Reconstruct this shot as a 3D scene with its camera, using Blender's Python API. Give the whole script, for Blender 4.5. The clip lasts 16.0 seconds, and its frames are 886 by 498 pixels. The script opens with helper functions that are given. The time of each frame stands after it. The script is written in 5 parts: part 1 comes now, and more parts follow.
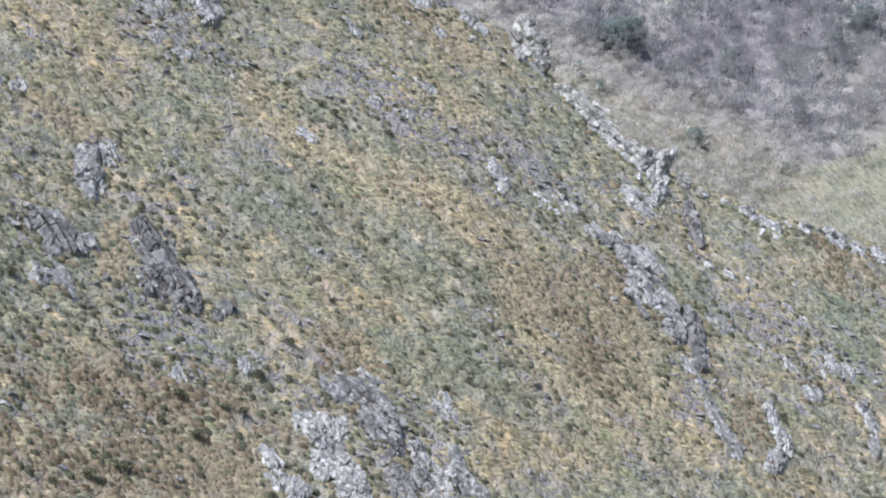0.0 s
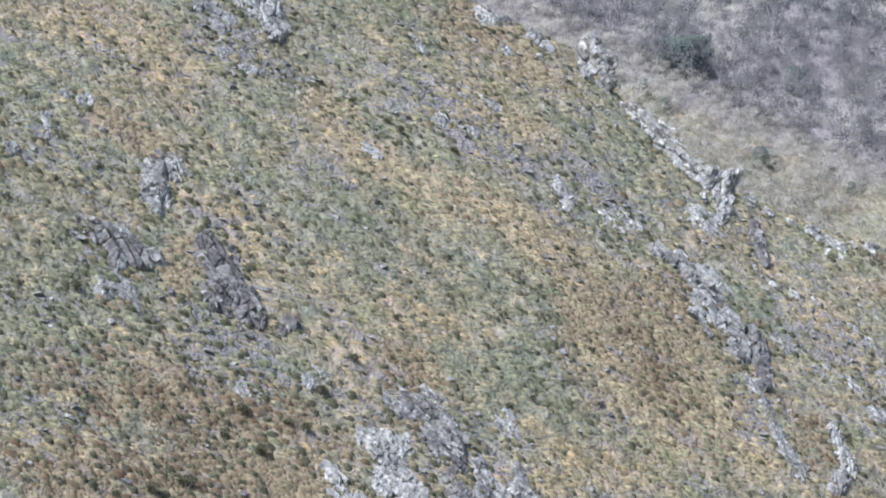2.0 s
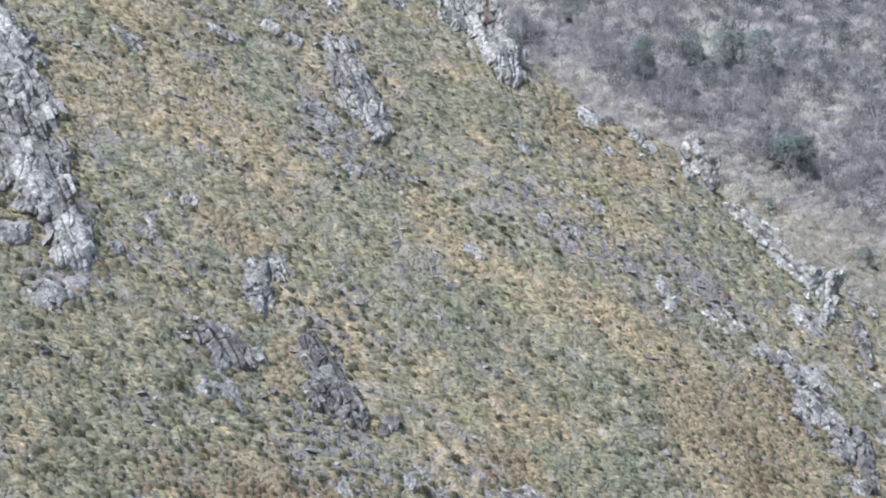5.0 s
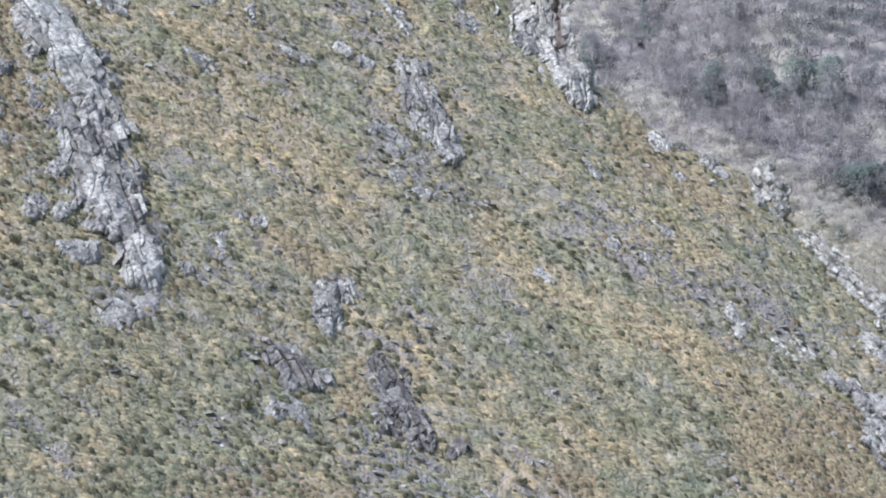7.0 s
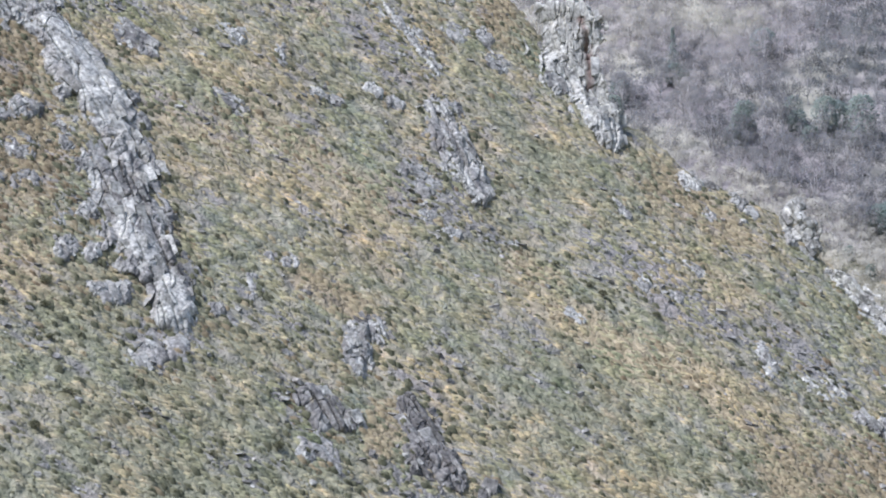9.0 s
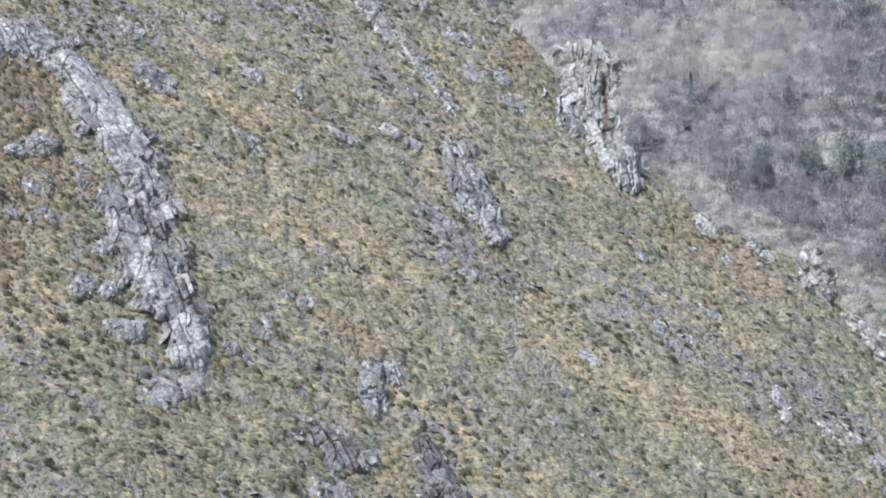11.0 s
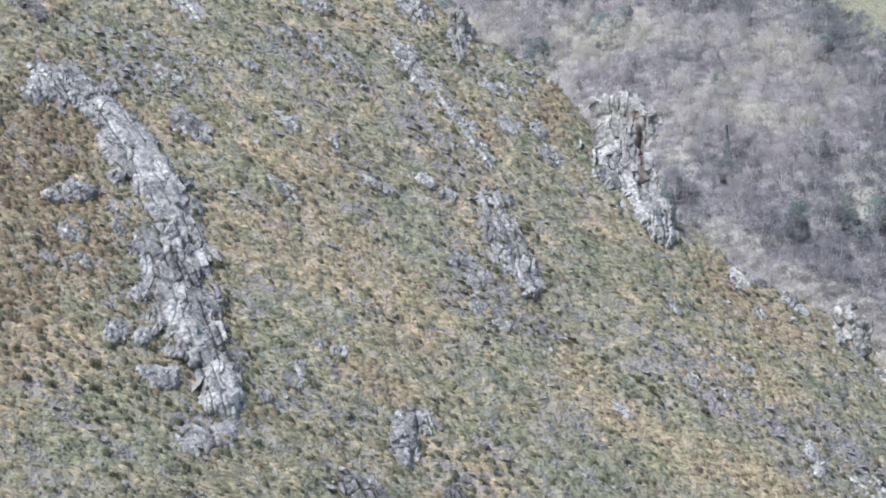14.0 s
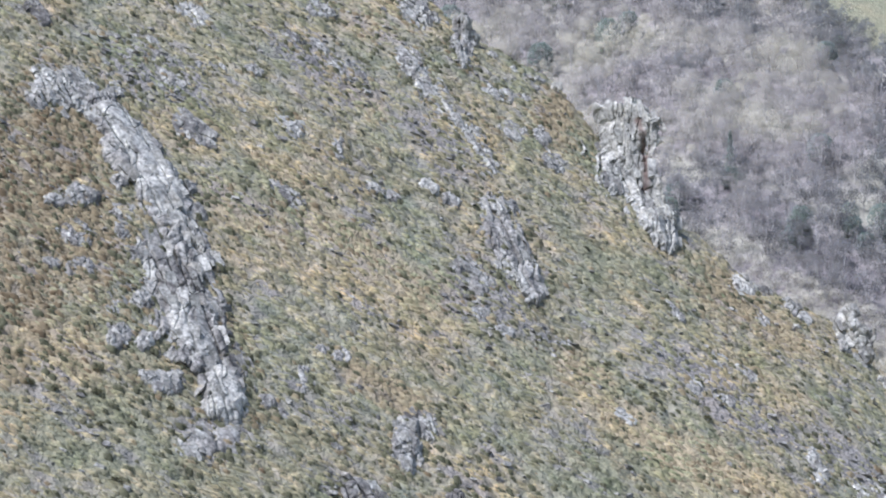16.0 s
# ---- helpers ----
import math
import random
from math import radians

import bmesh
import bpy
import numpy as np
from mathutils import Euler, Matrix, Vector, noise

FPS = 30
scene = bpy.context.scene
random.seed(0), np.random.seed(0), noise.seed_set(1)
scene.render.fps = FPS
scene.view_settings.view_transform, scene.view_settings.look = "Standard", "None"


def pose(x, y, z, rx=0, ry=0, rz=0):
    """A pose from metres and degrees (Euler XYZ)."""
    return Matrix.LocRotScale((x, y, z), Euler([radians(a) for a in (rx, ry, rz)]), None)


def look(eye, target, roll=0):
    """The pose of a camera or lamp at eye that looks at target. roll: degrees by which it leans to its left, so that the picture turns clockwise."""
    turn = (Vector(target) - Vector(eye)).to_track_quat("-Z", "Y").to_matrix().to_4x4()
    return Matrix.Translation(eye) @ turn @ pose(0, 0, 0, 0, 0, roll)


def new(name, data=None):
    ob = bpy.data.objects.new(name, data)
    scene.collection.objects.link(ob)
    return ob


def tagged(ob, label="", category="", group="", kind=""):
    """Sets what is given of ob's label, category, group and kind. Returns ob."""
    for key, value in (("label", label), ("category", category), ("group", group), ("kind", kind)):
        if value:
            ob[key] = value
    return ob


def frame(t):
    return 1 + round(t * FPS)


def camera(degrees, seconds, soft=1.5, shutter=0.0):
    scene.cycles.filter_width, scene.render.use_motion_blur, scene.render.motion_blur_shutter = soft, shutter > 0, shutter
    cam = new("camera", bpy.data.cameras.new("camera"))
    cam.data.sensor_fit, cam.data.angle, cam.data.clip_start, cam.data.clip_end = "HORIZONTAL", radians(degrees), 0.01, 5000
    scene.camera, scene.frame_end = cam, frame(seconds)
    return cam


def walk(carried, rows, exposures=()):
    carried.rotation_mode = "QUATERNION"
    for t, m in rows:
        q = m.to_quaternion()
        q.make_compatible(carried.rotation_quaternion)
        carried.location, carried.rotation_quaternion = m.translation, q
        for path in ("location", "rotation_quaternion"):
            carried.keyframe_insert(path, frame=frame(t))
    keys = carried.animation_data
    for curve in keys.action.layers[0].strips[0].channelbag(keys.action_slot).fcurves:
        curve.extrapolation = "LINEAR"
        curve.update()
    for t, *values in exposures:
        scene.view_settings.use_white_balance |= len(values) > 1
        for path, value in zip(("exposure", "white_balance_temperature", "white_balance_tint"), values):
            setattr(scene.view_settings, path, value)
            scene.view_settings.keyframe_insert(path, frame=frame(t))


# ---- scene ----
cam = camera(17.5, 16.0, soft=1.95, shutter=0.4)
PATH = [
    (0, pose(0, 0, 0, 88.238, 2.297, -5.272)),
    (0.5, pose(0, 0, 0, 87.907, 2.342, -5.297)),
    (1, pose(0, 0, 0, 88.166, 2.083, -4.596)),
    (1.5, pose(0, 0, 0, 88.570, 1.882, -3.915)),
    (2, pose(0, 0, 0, 88.626, 1.881, -3.977)),
    (2.5, pose(0, 0, 0, 88.854, 1.895, -3.881)),
    (3, pose(0, 0, 0, 89.379, 1.959, -3.204)),
    (3.5, pose(0, 0, 0, 89.833, 1.826, -2.821)),
    (4, pose(0, 0, 0, 90.180, 1.701, -2.594)),
    (4.5, pose(0, 0, 0, 90.517, 1.749, -2.357)),
    (5, pose(0, 0, 0, 90.688, 1.814, -1.933)),
    (5.2, pose(0, 0, 0, 90.760, 1.792, -1.764)),
    (7.3, pose(0, 0, 0, 91.217, 1.156, -0.523)),
    (7.5, pose(0, 0, 0, 91.231, 1.183, -0.630)),
    (8, pose(0, 0, 0, 91.319, 1.317, -0.513)),
    (8.5, pose(0, 0, 0, 91.530, 1.367, -0.144)),
    (9, pose(0, 0, 0, 92.001, 1.299, 0.046)),
    (9.5, pose(0, 0, 0, 92.230, 1.140, 0.234)),
    (10, pose(0, 0, 0, 92.424, 1.002, 0.301)),
    (10.2, pose(0, 0, 0, 92.499, 0.933, 0.320)),
    (12.3, pose(0, 0, 0, 93.209, 0.640, 0.443)),
    (12.5, pose(0, 0, 0, 93.227, 0.590, 0.506)),
    (13, pose(0, 0, 0, 93.401, 0.352, 0.665)),
    (13.5, pose(0, 0, 0, 93.627, 0.180, 0.758)),
    (14, pose(0, 0, 0, 93.831, 0.043, 0.985)),
    (14.5, pose(0, 0, 0, 93.973, -0.003, 1.373)),
    (15, pose(0, 0, 0, 94.210, -0.086, 1.505)),
    (15.5, pose(0, 0, 0, 94.362, -0.163, 1.410)),
    (16, pose(0, 0, 0, 93.942, -0.184, 1.032)),
]
walk(cam, PATH, exposures=[(0, 0.33, 5800, 20.5), (16, 0.33, 5800, 20.5)])


# ---- world and light: a bright overcast day ----
world = bpy.data.worlds.new("sky")
scene.world = world
world.use_nodes = True
wn = world.node_tree.nodes
sky = wn.new("ShaderNodeTexSky")
sky.sky_type = "NISHITA"
sky.sun_disc = False
sky.sun_elevation = radians(56)
sky.sun_rotation = radians(232)
sky.air_density = 1.0
sky.dust_density = 1.0
wn["Background"].inputs["Strength"].default_value = 0.095
world.node_tree.links.new(sky.outputs["Color"], wn["Background"].inputs["Color"])

sun = new("sun", bpy.data.lights.new("sun", "SUN"))
sun.data.energy = 4.1
sun.data.angle = radians(18)
sun.data.color = (1.0, 0.98, 0.95)
sun.matrix_world = look((0, 0, 300), (160, 125, 0))


# ---- materials ----
def material(name, rough=0.9):
    m = bpy.data.materials.new(name)
    m.use_nodes = True
    b = m.node_tree.nodes["Principled BSDF"]
    b.inputs["Roughness"].default_value = rough
    b.inputs["Specular IOR Level"].default_value = 0.25
    return m, m.node_tree.nodes, m.node_tree.links, b


def noise_tex(nodes, links, scale, detail=4.0, rough=0.6, vector=None):
    n = nodes.new("ShaderNodeTexNoise")
    n.inputs["Scale"].default_value = scale
    n.inputs["Detail"].default_value = detail
    n.inputs["Roughness"].default_value = rough
    if vector is None:
        vector = nodes.new("ShaderNodeNewGeometry").outputs["Position"]
    links.new(vector, n.inputs["Vector"])
    return n.outputs["Fac"]


def ramp(nodes, links, fac, stops):
    r = nodes.new("ShaderNodeValToRGB")
    els = r.color_ramp.elements
    while len(els) < len(stops):
        els.new(0.5)
    for e, (p, c) in zip(els, stops):
        e.position, e.color = p, (*c, 1) if len(c) == 3 else c
    links.new(fac, r.inputs["Fac"])
    return r.outputs["Color"]


def mix(nodes, links, fac, a, b, how="MIX"):
    n = nodes.new("ShaderNodeMix")
    n.data_type, n.blend_type = "RGBA", how
    for sock, v in ((n.inputs[0], fac), (n.inputs[6], a), (n.inputs[7], b)):
        if isinstance(v, (int, float)):
            sock.default_value = v
        elif isinstance(v, tuple):
            sock.default_value = (*v, 1)
        else:
            links.new(v, sock)
    return n.outputs[2]


def bump(nodes, links, height, strength, distance, bsdf):
    n = nodes.new("ShaderNodeBump")
    n.inputs["Strength"].default_value = strength
    n.inputs["Distance"].default_value = distance
    links.new(height, n.inputs["Height"])
    links.new(n.outputs["Normal"], bsdf.inputs["Normal"])


def attribute(nodes, name):
    n = nodes.new("ShaderNodeAttribute")
    n.attribute_name = name
    return n


def limestone_material():
    m, n, l, b = material("limestone", 0.92)
    coarse = noise_tex(n, l, 0.4, 6, 0.65)
    fine = noise_tex(n, l, 1.7, 6, 0.62)
    grey = ramp(n, l, fine, [(0.28, (0.15, 0.149, 0.137)), (0.42, (0.305, 0.305, 0.283)), (0.55, (0.45, 0.45, 0.416)), (0.72, (0.73, 0.725, 0.675))])
    stain = ramp(n, l, coarse, [(0.38, (0.60, 0.605, 0.59)), (0.52, (1.0, 1.01, 0.985)), (0.68, (1.03, 1.0, 0.92))])
    c = mix(n, l, 0.85, grey, stain, "MULTIPLY")
    info = n.new("ShaderNodeObjectInfo")
    shade = ramp(n, l, info.outputs["Random"], [(0.0, (0.88, 0.88, 0.89)), (0.5, (1.0, 1.0, 1.01)), (1.0, (1.12, 1.12, 1.12))])
    c = mix(n, l, 1.0, c, shade, "MULTIPLY")
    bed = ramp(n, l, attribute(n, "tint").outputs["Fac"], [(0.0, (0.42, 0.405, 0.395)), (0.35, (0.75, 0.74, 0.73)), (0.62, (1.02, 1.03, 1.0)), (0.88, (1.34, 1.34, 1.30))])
    c = mix(n, l, 1.0, c, bed, "MULTIPLY")
    # joints: thin broken lines filled with soil
    bend = n.new("ShaderNodeTexNoise")
    bend.inputs["Scale"].default_value = 0.9
    place = n.new("ShaderNodeNewGeometry").outputs["Position"]
    l.new(place, bend.inputs["Vector"])
    shift = mix(n, l, 0.55, place, bend.outputs["Color"], "ADD")
    squash = n.new("ShaderNodeMapping")
    squash.inputs["Scale"].default_value = (1.3, 1.3, 0.55)
    l.new(shift, squash.inputs["Vector"])
    joint = n.new("ShaderNodeTexVoronoi")
    joint.feature = "DISTANCE_TO_EDGE"
    joint.inputs["Scale"].default_value = 1.0
    l.new(squash.outputs["Vector"], joint.inputs["Vector"])
    line = ramp(n, l, joint.outputs["Distance"], [(0.0, (1, 1, 1)), (0.05, (0, 0, 0))])
    line = mix(n, l, 1.0, line, ramp(n, l, noise_tex(n, l, 0.7, 3, 0.5), [(0.42, (0, 0, 0)), (0.55, (0.9, 0.9, 0.9))]), "MULTIPLY")
    c = mix(n, l, line, c, (0.10, 0.095, 0.085))
    lichen = ramp(n, l, noise_tex(n, l, 0.9, 6, 0.75), [(0.60, (0, 0, 0)), (0.72, (0.7, 0.7, 0.7))])
    c = mix(n, l, lichen, c, (0.31, 0.27, 0.20))
    speck = ramp(n, l, noise_tex(n, l, 4.5, 5, 0.75), [(0.34, (0.55, 0.55, 0.54)), (0.48, (0.96, 0.96, 0.96)), (0.60, (1.1, 1.1, 1.1)), (0.72, (1.6, 1.6, 1.57))])
    c = mix(n, l, 0.8, c, speck, "MULTIPLY")
    c = mix(n, l, attribute(n, "rust").outputs["Fac"], c, ramp(n, l, fine, [(0.3, (0.13, 0.10, 0.085)), (0.7, (0.27, 0.21, 0.175))]))
    # turf and dead fern that root on the ledges
    soil = ramp(n, l, noise_tex(n, l, 3.0, 6, 0.7), [(0.35, (0.13, 0.125, 0.085)), (0.5, (0.30, 0.27, 0.18)), (0.65, (0.46, 0.40, 0.27))])
    c = mix(n, l, attribute(n, "turf").outputs["Fac"], c, soil)
    l.new(c, b.inputs["Base Color"])
    bump(n, l, fine, 0.8, 0.11, b)
    return m


def streaks(n, l):
    """Coordinates of the face drawn out along the sheep-trod lines that slant down it."""
    place = n.new("ShaderNodeNewGeometry").outputs["Position"]
    both = n.new("ShaderNodeCombineXYZ")
    for k, way in enumerate(((0.46, 0.0, -0.32), (0.57, 0.0, 0.82))):
        dot = n.new("ShaderNodeVectorMath")
        dot.operation = "DOT_PRODUCT"
        dot.inputs[1].default_value = way
        l.new(place, dot.inputs[0])
        l.new(dot.outputs["Value"], both.inputs[k])
    return both.outputs["Vector"]


def sward_colour(n, l, fine):
    """Short hill grass: green, olive and straw in drifts and tufts."""
    tuft = noise_tex(n, l, 0.75, 4, 0.65, streaks(n, l))
    drift = noise_tex(n, l, 0.13, 4, 0.6)
    c = ramp(n, l, tuft, [(0.30, (0.222, 0.222, 0.155)), (0.43, (0.348, 0.341, 0.245)), (0.56, (0.478, 0.447, 0.33)), (0.70, (0.64, 0.57, 0.43))])
    c = mix(n, l, 0.7, c, ramp(n, l, drift, [(0.34, (0.78, 0.88, 0.78)), (0.5, (1.0, 1.0, 1.0)), (0.64, (1.2, 1.1, 1.0))]), "MULTIPLY")
    band = noise_tex(n, l, 0.11, 3, 0.55, streaks(n, l))
    c = mix(n, l, 1.0, c, ramp(n, l, band, [(0.36, (0.87, 0.94, 0.94)), (0.48, (0.99, 1.0, 1.01)), (0.64, (1.07, 1.015, 0.965))]), "MULTIPLY")
    return mix(n, l, 1.0, c, ramp(n, l, fine, [(0.30, (0.62, 0.625, 0.655)), (0.44, (0.85, 0.855, 0.88)), (0.57, (1.02, 1.02, 1.02)), (0.70, (1.21, 1.20, 1.17))]), "MULTIPLY")


def ground_material():
    m, n, l, b = material("hill_turf", 0.95)
    cover = attribute(n, "cover")
    sep = n.new("ShaderNodeSeparateColor")
    l.new(cover.outputs["Color"], sep.inputs["Color"])
    fine = noise_tex(n, l, 1.6, 6, 0.64, streaks(n, l))
    turf = mix(n, l, 1.0, sward_colour(n, l, fine), (0.88, 0.885, 0.875), "MULTIPLY")
    fern = ramp(n, l, fine, [(0.28, (0.175, 0.14, 0.083)), (0.48, (0.345, 0.285, 0.168)), (0.70, (0.52, 0.44, 0.28))])
    stony = ramp(n, l, noise_tex(n, l, 2.4, 8, 0.75), [(0.34, (0.15, 0.142, 0.137)), (0.50, (0.30, 0.285, 0.277)), (0.66, (0.52, 0.505, 0.49))])
    green = ramp(n, l, fine, [(0.30, (0.15, 0.16, 0.10)), (0.48, (0.255, 0.265, 0.165)), (0.68, (0.40, 0.395, 0.25))])
    straw = ramp(n, l, fine, [(0.28, (0.28, 0.23, 0.14)), (0.48, (0.45, 0.378, 0.23)), (0.70, (0.62, 0.53, 0.345))])
    c = mix(n, l, sep.outputs["Blue"], turf, green)
    c = mix(n, l, cover.outputs["Alpha"], c, straw)
    fern = mix(n, l, attribute(n, "rusty").outputs["Fac"], fern, ramp(n, l, fine, [(0.28, (0.14, 0.11, 0.066)), (0.48, (0.30, 0.25, 0.15)), (0.70, (0.47, 0.395, 0.25))]))
    c = mix(n, l, sep.outputs["Red"], c, fern)
    c = mix(n, l, sep.outputs["Green"], c, stony)
    # leaf litter of the far wood, its colour paled for haze
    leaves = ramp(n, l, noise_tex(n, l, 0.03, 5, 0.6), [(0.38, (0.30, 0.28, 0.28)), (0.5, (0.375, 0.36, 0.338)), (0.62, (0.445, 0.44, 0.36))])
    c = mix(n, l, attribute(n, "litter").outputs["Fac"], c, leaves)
    l.new(c, b.inputs["Base Color"])
    relief = mix(n, l, 0.3, noise_tex(n, l, 1.0, 1.5, 0.5, streaks(n, l)), noise_tex(n, l, 2.6, 3, 0.6))
    bump(n, l, relief, 1.0, 1.7, b)
    return m


def plant_material(name, stops, grain=3.0, thin=0.3, sward=False, spray=0.0):
    """Leaves and stems: colour by each plant's own shade, with a fine grain; thin enough to pass some light. spray: how open a spray of fine twigs is."""
    m, n, l, b = material(name, 0.9)
    tint = attribute(n, "tint")
    c = ramp(n, l, tint.outputs["Fac"], stops)
    g = ramp(n, l, noise_tex(n, l, grain, 4, 0.7), [(0.3, (0.75, 0.75, 0.75)), (0.7, (1.25, 1.25, 1.25))])
    c = mix(n, l, 0.7, c, g, "MULTIPLY")
    if sward:
        bump(n, l, noise_tex(n, l, 1.6, 6, 0.64, streaks(n, l)), 1.0, 0.5, b)
        c = mix(n, l, 1.0, c, sward_colour(n, l, noise_tex(n, l, 1.6, 6, 0.64, streaks(n, l))), "MULTIPLY")
    l.new(c, b.inputs["Base Color"])
    glow = n.new("ShaderNodeBsdfTranslucent")
    l.new(c, glow.inputs["Color"])
    both = n.new("ShaderNodeMixShader")
    both.inputs["Fac"].default_value = thin
    l.new(b.outputs["BSDF"], both.inputs[1])
    l.new(glow.outputs["BSDF"], both.inputs[2])
    last = both.outputs["Shader"]
    if spray:
        gap = n.new("ShaderNodeBsdfTransparent")
        loose = n.new("ShaderNodeMixShader")
        loose.inputs["Fac"].default_value = spray
        l.new(last, loose.inputs[1])
        l.new(gap.outputs["BSDF"], loose.inputs[2])
        last = loose.outputs["Shader"]
    l.new(last, n["Material Output"].inputs["Surface"])
    return m


def bark_material():
    m, n, l, b = material("bark", 0.95)
    f = noise_tex(n, l, 2.0, 5, 0.7)
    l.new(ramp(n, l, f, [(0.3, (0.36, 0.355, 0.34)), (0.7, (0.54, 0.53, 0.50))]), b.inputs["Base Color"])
    bump(n, l, f, 0.6, 0.05, b)
    return m


LIMESTONE = limestone_material()
TURF = ground_material()
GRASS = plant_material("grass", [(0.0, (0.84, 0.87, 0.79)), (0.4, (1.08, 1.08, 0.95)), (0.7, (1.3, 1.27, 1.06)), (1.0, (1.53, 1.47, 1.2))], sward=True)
BRACKEN_LEAF = plant_material("dead_bracken", [(0.0, (0.205, 0.155, 0.09)), (0.5, (0.385, 0.33, 0.20)), (1.0, (0.54, 0.48, 0.305))])
HEATH = plant_material("heath_leaf", [(0.0, (0.10, 0.105, 0.066)), (0.5, (0.155, 0.16, 0.095)), (1.0, (0.25, 0.25, 0.15))])
# twig colours lifted and greyed, standing in for haze over the far wood
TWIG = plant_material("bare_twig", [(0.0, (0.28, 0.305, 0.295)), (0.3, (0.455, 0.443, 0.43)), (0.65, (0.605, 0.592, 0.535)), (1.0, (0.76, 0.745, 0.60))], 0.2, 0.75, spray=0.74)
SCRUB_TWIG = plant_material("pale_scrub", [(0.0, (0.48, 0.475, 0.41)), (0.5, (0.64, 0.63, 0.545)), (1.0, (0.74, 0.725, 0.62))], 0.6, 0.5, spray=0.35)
# evergreen leaves lightened to a grey teal, haze put into the colour
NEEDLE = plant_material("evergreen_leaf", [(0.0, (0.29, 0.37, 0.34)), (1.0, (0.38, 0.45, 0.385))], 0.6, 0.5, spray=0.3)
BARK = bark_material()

# ---- the land ----
def vnoise(x, y, seed=0):
    """Smooth value noise in -1..1 over the plan."""
    x, y = np.asarray(x, float), np.asarray(y, float)
    xi, yi = np.floor(x).astype(np.int64), np.floor(y).astype(np.int64)
    fx, fy = x - xi, y - yi
    fx, fy = fx * fx * (3 - 2 * fx), fy * fy * (3 - 2 * fy)

    def lattice(a, b):
        h = (a * 374761393 + b * 668265263 + seed * 974634777) & 0x7FFFFFFF
        h = ((h ^ (h >> 13)) * 1274126177) & 0x7FFFFFFF
        return ((h ^ (h >> 16)) & 0xFFFF) / 32767.5 - 1.0
    low = lattice(xi, yi) * (1 - fx) + lattice(xi + 1, yi) * fx
    high = lattice(xi, yi + 1) * (1 - fx) + lattice(xi + 1, yi + 1) * fx
    return low * (1 - fy) + high * fy


# plan of the spur's crest: x along it, y where it breaks
CREST_X = [-400, -60, -10.4, -4.5, 7.8, 16.5, 24.6, 28.3, 31.5, 34.1, 36.5, 47.0, 51.9, 63.4, 81.6, 101.5, 140, 400]
CREST_Y = [420.0, 428.0, 420.1, 415.1, 418.1, 409.7, 403.6, 406.4, 405.2, 403.4, 403.1, 405.1, 402.5, 393.7, 398.9, 409.1, 410.7, 414.7]


def broad_face(x, y):
    """The spur's near face without its small humps."""
    return 0.66 * (y - x) - 218.0 + 1.3 * vnoise(x / 31, y / 37, 1) + 0.55 * vnoise(x / 11, y / 12, 2)


def ground(x, y):
    """Height of the land: the camera's own slope, the stony spur, and the wooded mountainside behind it."""
    x, y = np.asarray(x, float), np.asarray(y, float)
    near = np.where(y > -4, -1.7 - 0.62 * np.maximum(y - 4, 0), -1.7 + 0.22 * np.minimum(-4 - y, 900))
    face = broad_face(x, y) + 0.22 * vnoise(x / 3.7, y / 4.1, 3) + 0.10 * vnoise(x / 1.3, y / 1.5, 4) + 0.20 * vnoise(x / 6.5, (y + 0.05 * x) / 2.1, 7) + 0.30 * vnoise(x / 2.8, (y + 0.05 * x) / 1.15, 8) + 0.12 * vnoise(x / 1.3, (y + 0.05 * x) / 0.8, 9)
    w = 1.6
    over = (y - np.interp(x, CREST_X, CREST_Y) - 2.0) / w
    spur = face - 1.25 * w * np.logaddexp(0.0, over)
    far = 0.56 * np.minimum(y, 1500) - 0.10 * np.clip(x, -900, 900) - 425.0 + 13 * vnoise(x / 75, y / 160, 5) + 1.5 * vnoise(x / 24, y / 30, 6)
    return np.maximum(np.maximum(spur, near), far)


def slope_y(x, z):
    """Where the face of the spur, seen from in front, has height z at x; over the skyline, the crest itself."""
    x, z = np.asarray(x, float), np.asarray(z, float)
    crest = np.interp(x, CREST_X, CREST_Y) - 1.5
    y = x + (z + 218.0) / 0.66
    for _ in range(3):
        y = y - 0.8 * (broad_face(x, np.minimum(y, crest)) - z) / 0.66
        y = np.clip(y, 230, crest)
    return y


# patches of ground cover: plan x, y, reach sideways, reach up the slope, lean in degrees
BRACKEN = [(-51.5, 326.0, 7.5, 13.0, 0), (46.0, 346.2, 11.6, 7.5, 40), (54.1, 361.6, 5.0, 3.2, 0), (50.0, 351.5, 8.0, 5.5, 40), (-7.4, 292.0, 14.9, 3.4, 12), (-4.8, 283.4, 14.5, 4.5, 5), (18.1, 316.8, 3.1, 1.9, 20), (-7.3, 311.6, 1.8, 4.3, 10), (38.8, 392.6, 5.4, 2.3, 30), (69.2, 349.6, 3.4, 3.4, 30), (91.8, 395.4, 4.7, 3.1, 30), (-12.9, 329.4, 5.8, 1.6, 35), (-48.7, 318.0, 7.5, 10.6, 0), (-50.4, 302.0, 5.9, 6.5, 0), (33.7, 395.6, 7.8, 3.9, 35), (8.4, 407.8, 3.2, 4.0, 30)]
RUSTY = [(-52.0, 326.0, 9.0, 15.0, 0), (-50.4, 302.0, 6.0, 7.0, 0), (-5.0, 287.0, 14.0, 6.0, 8)]
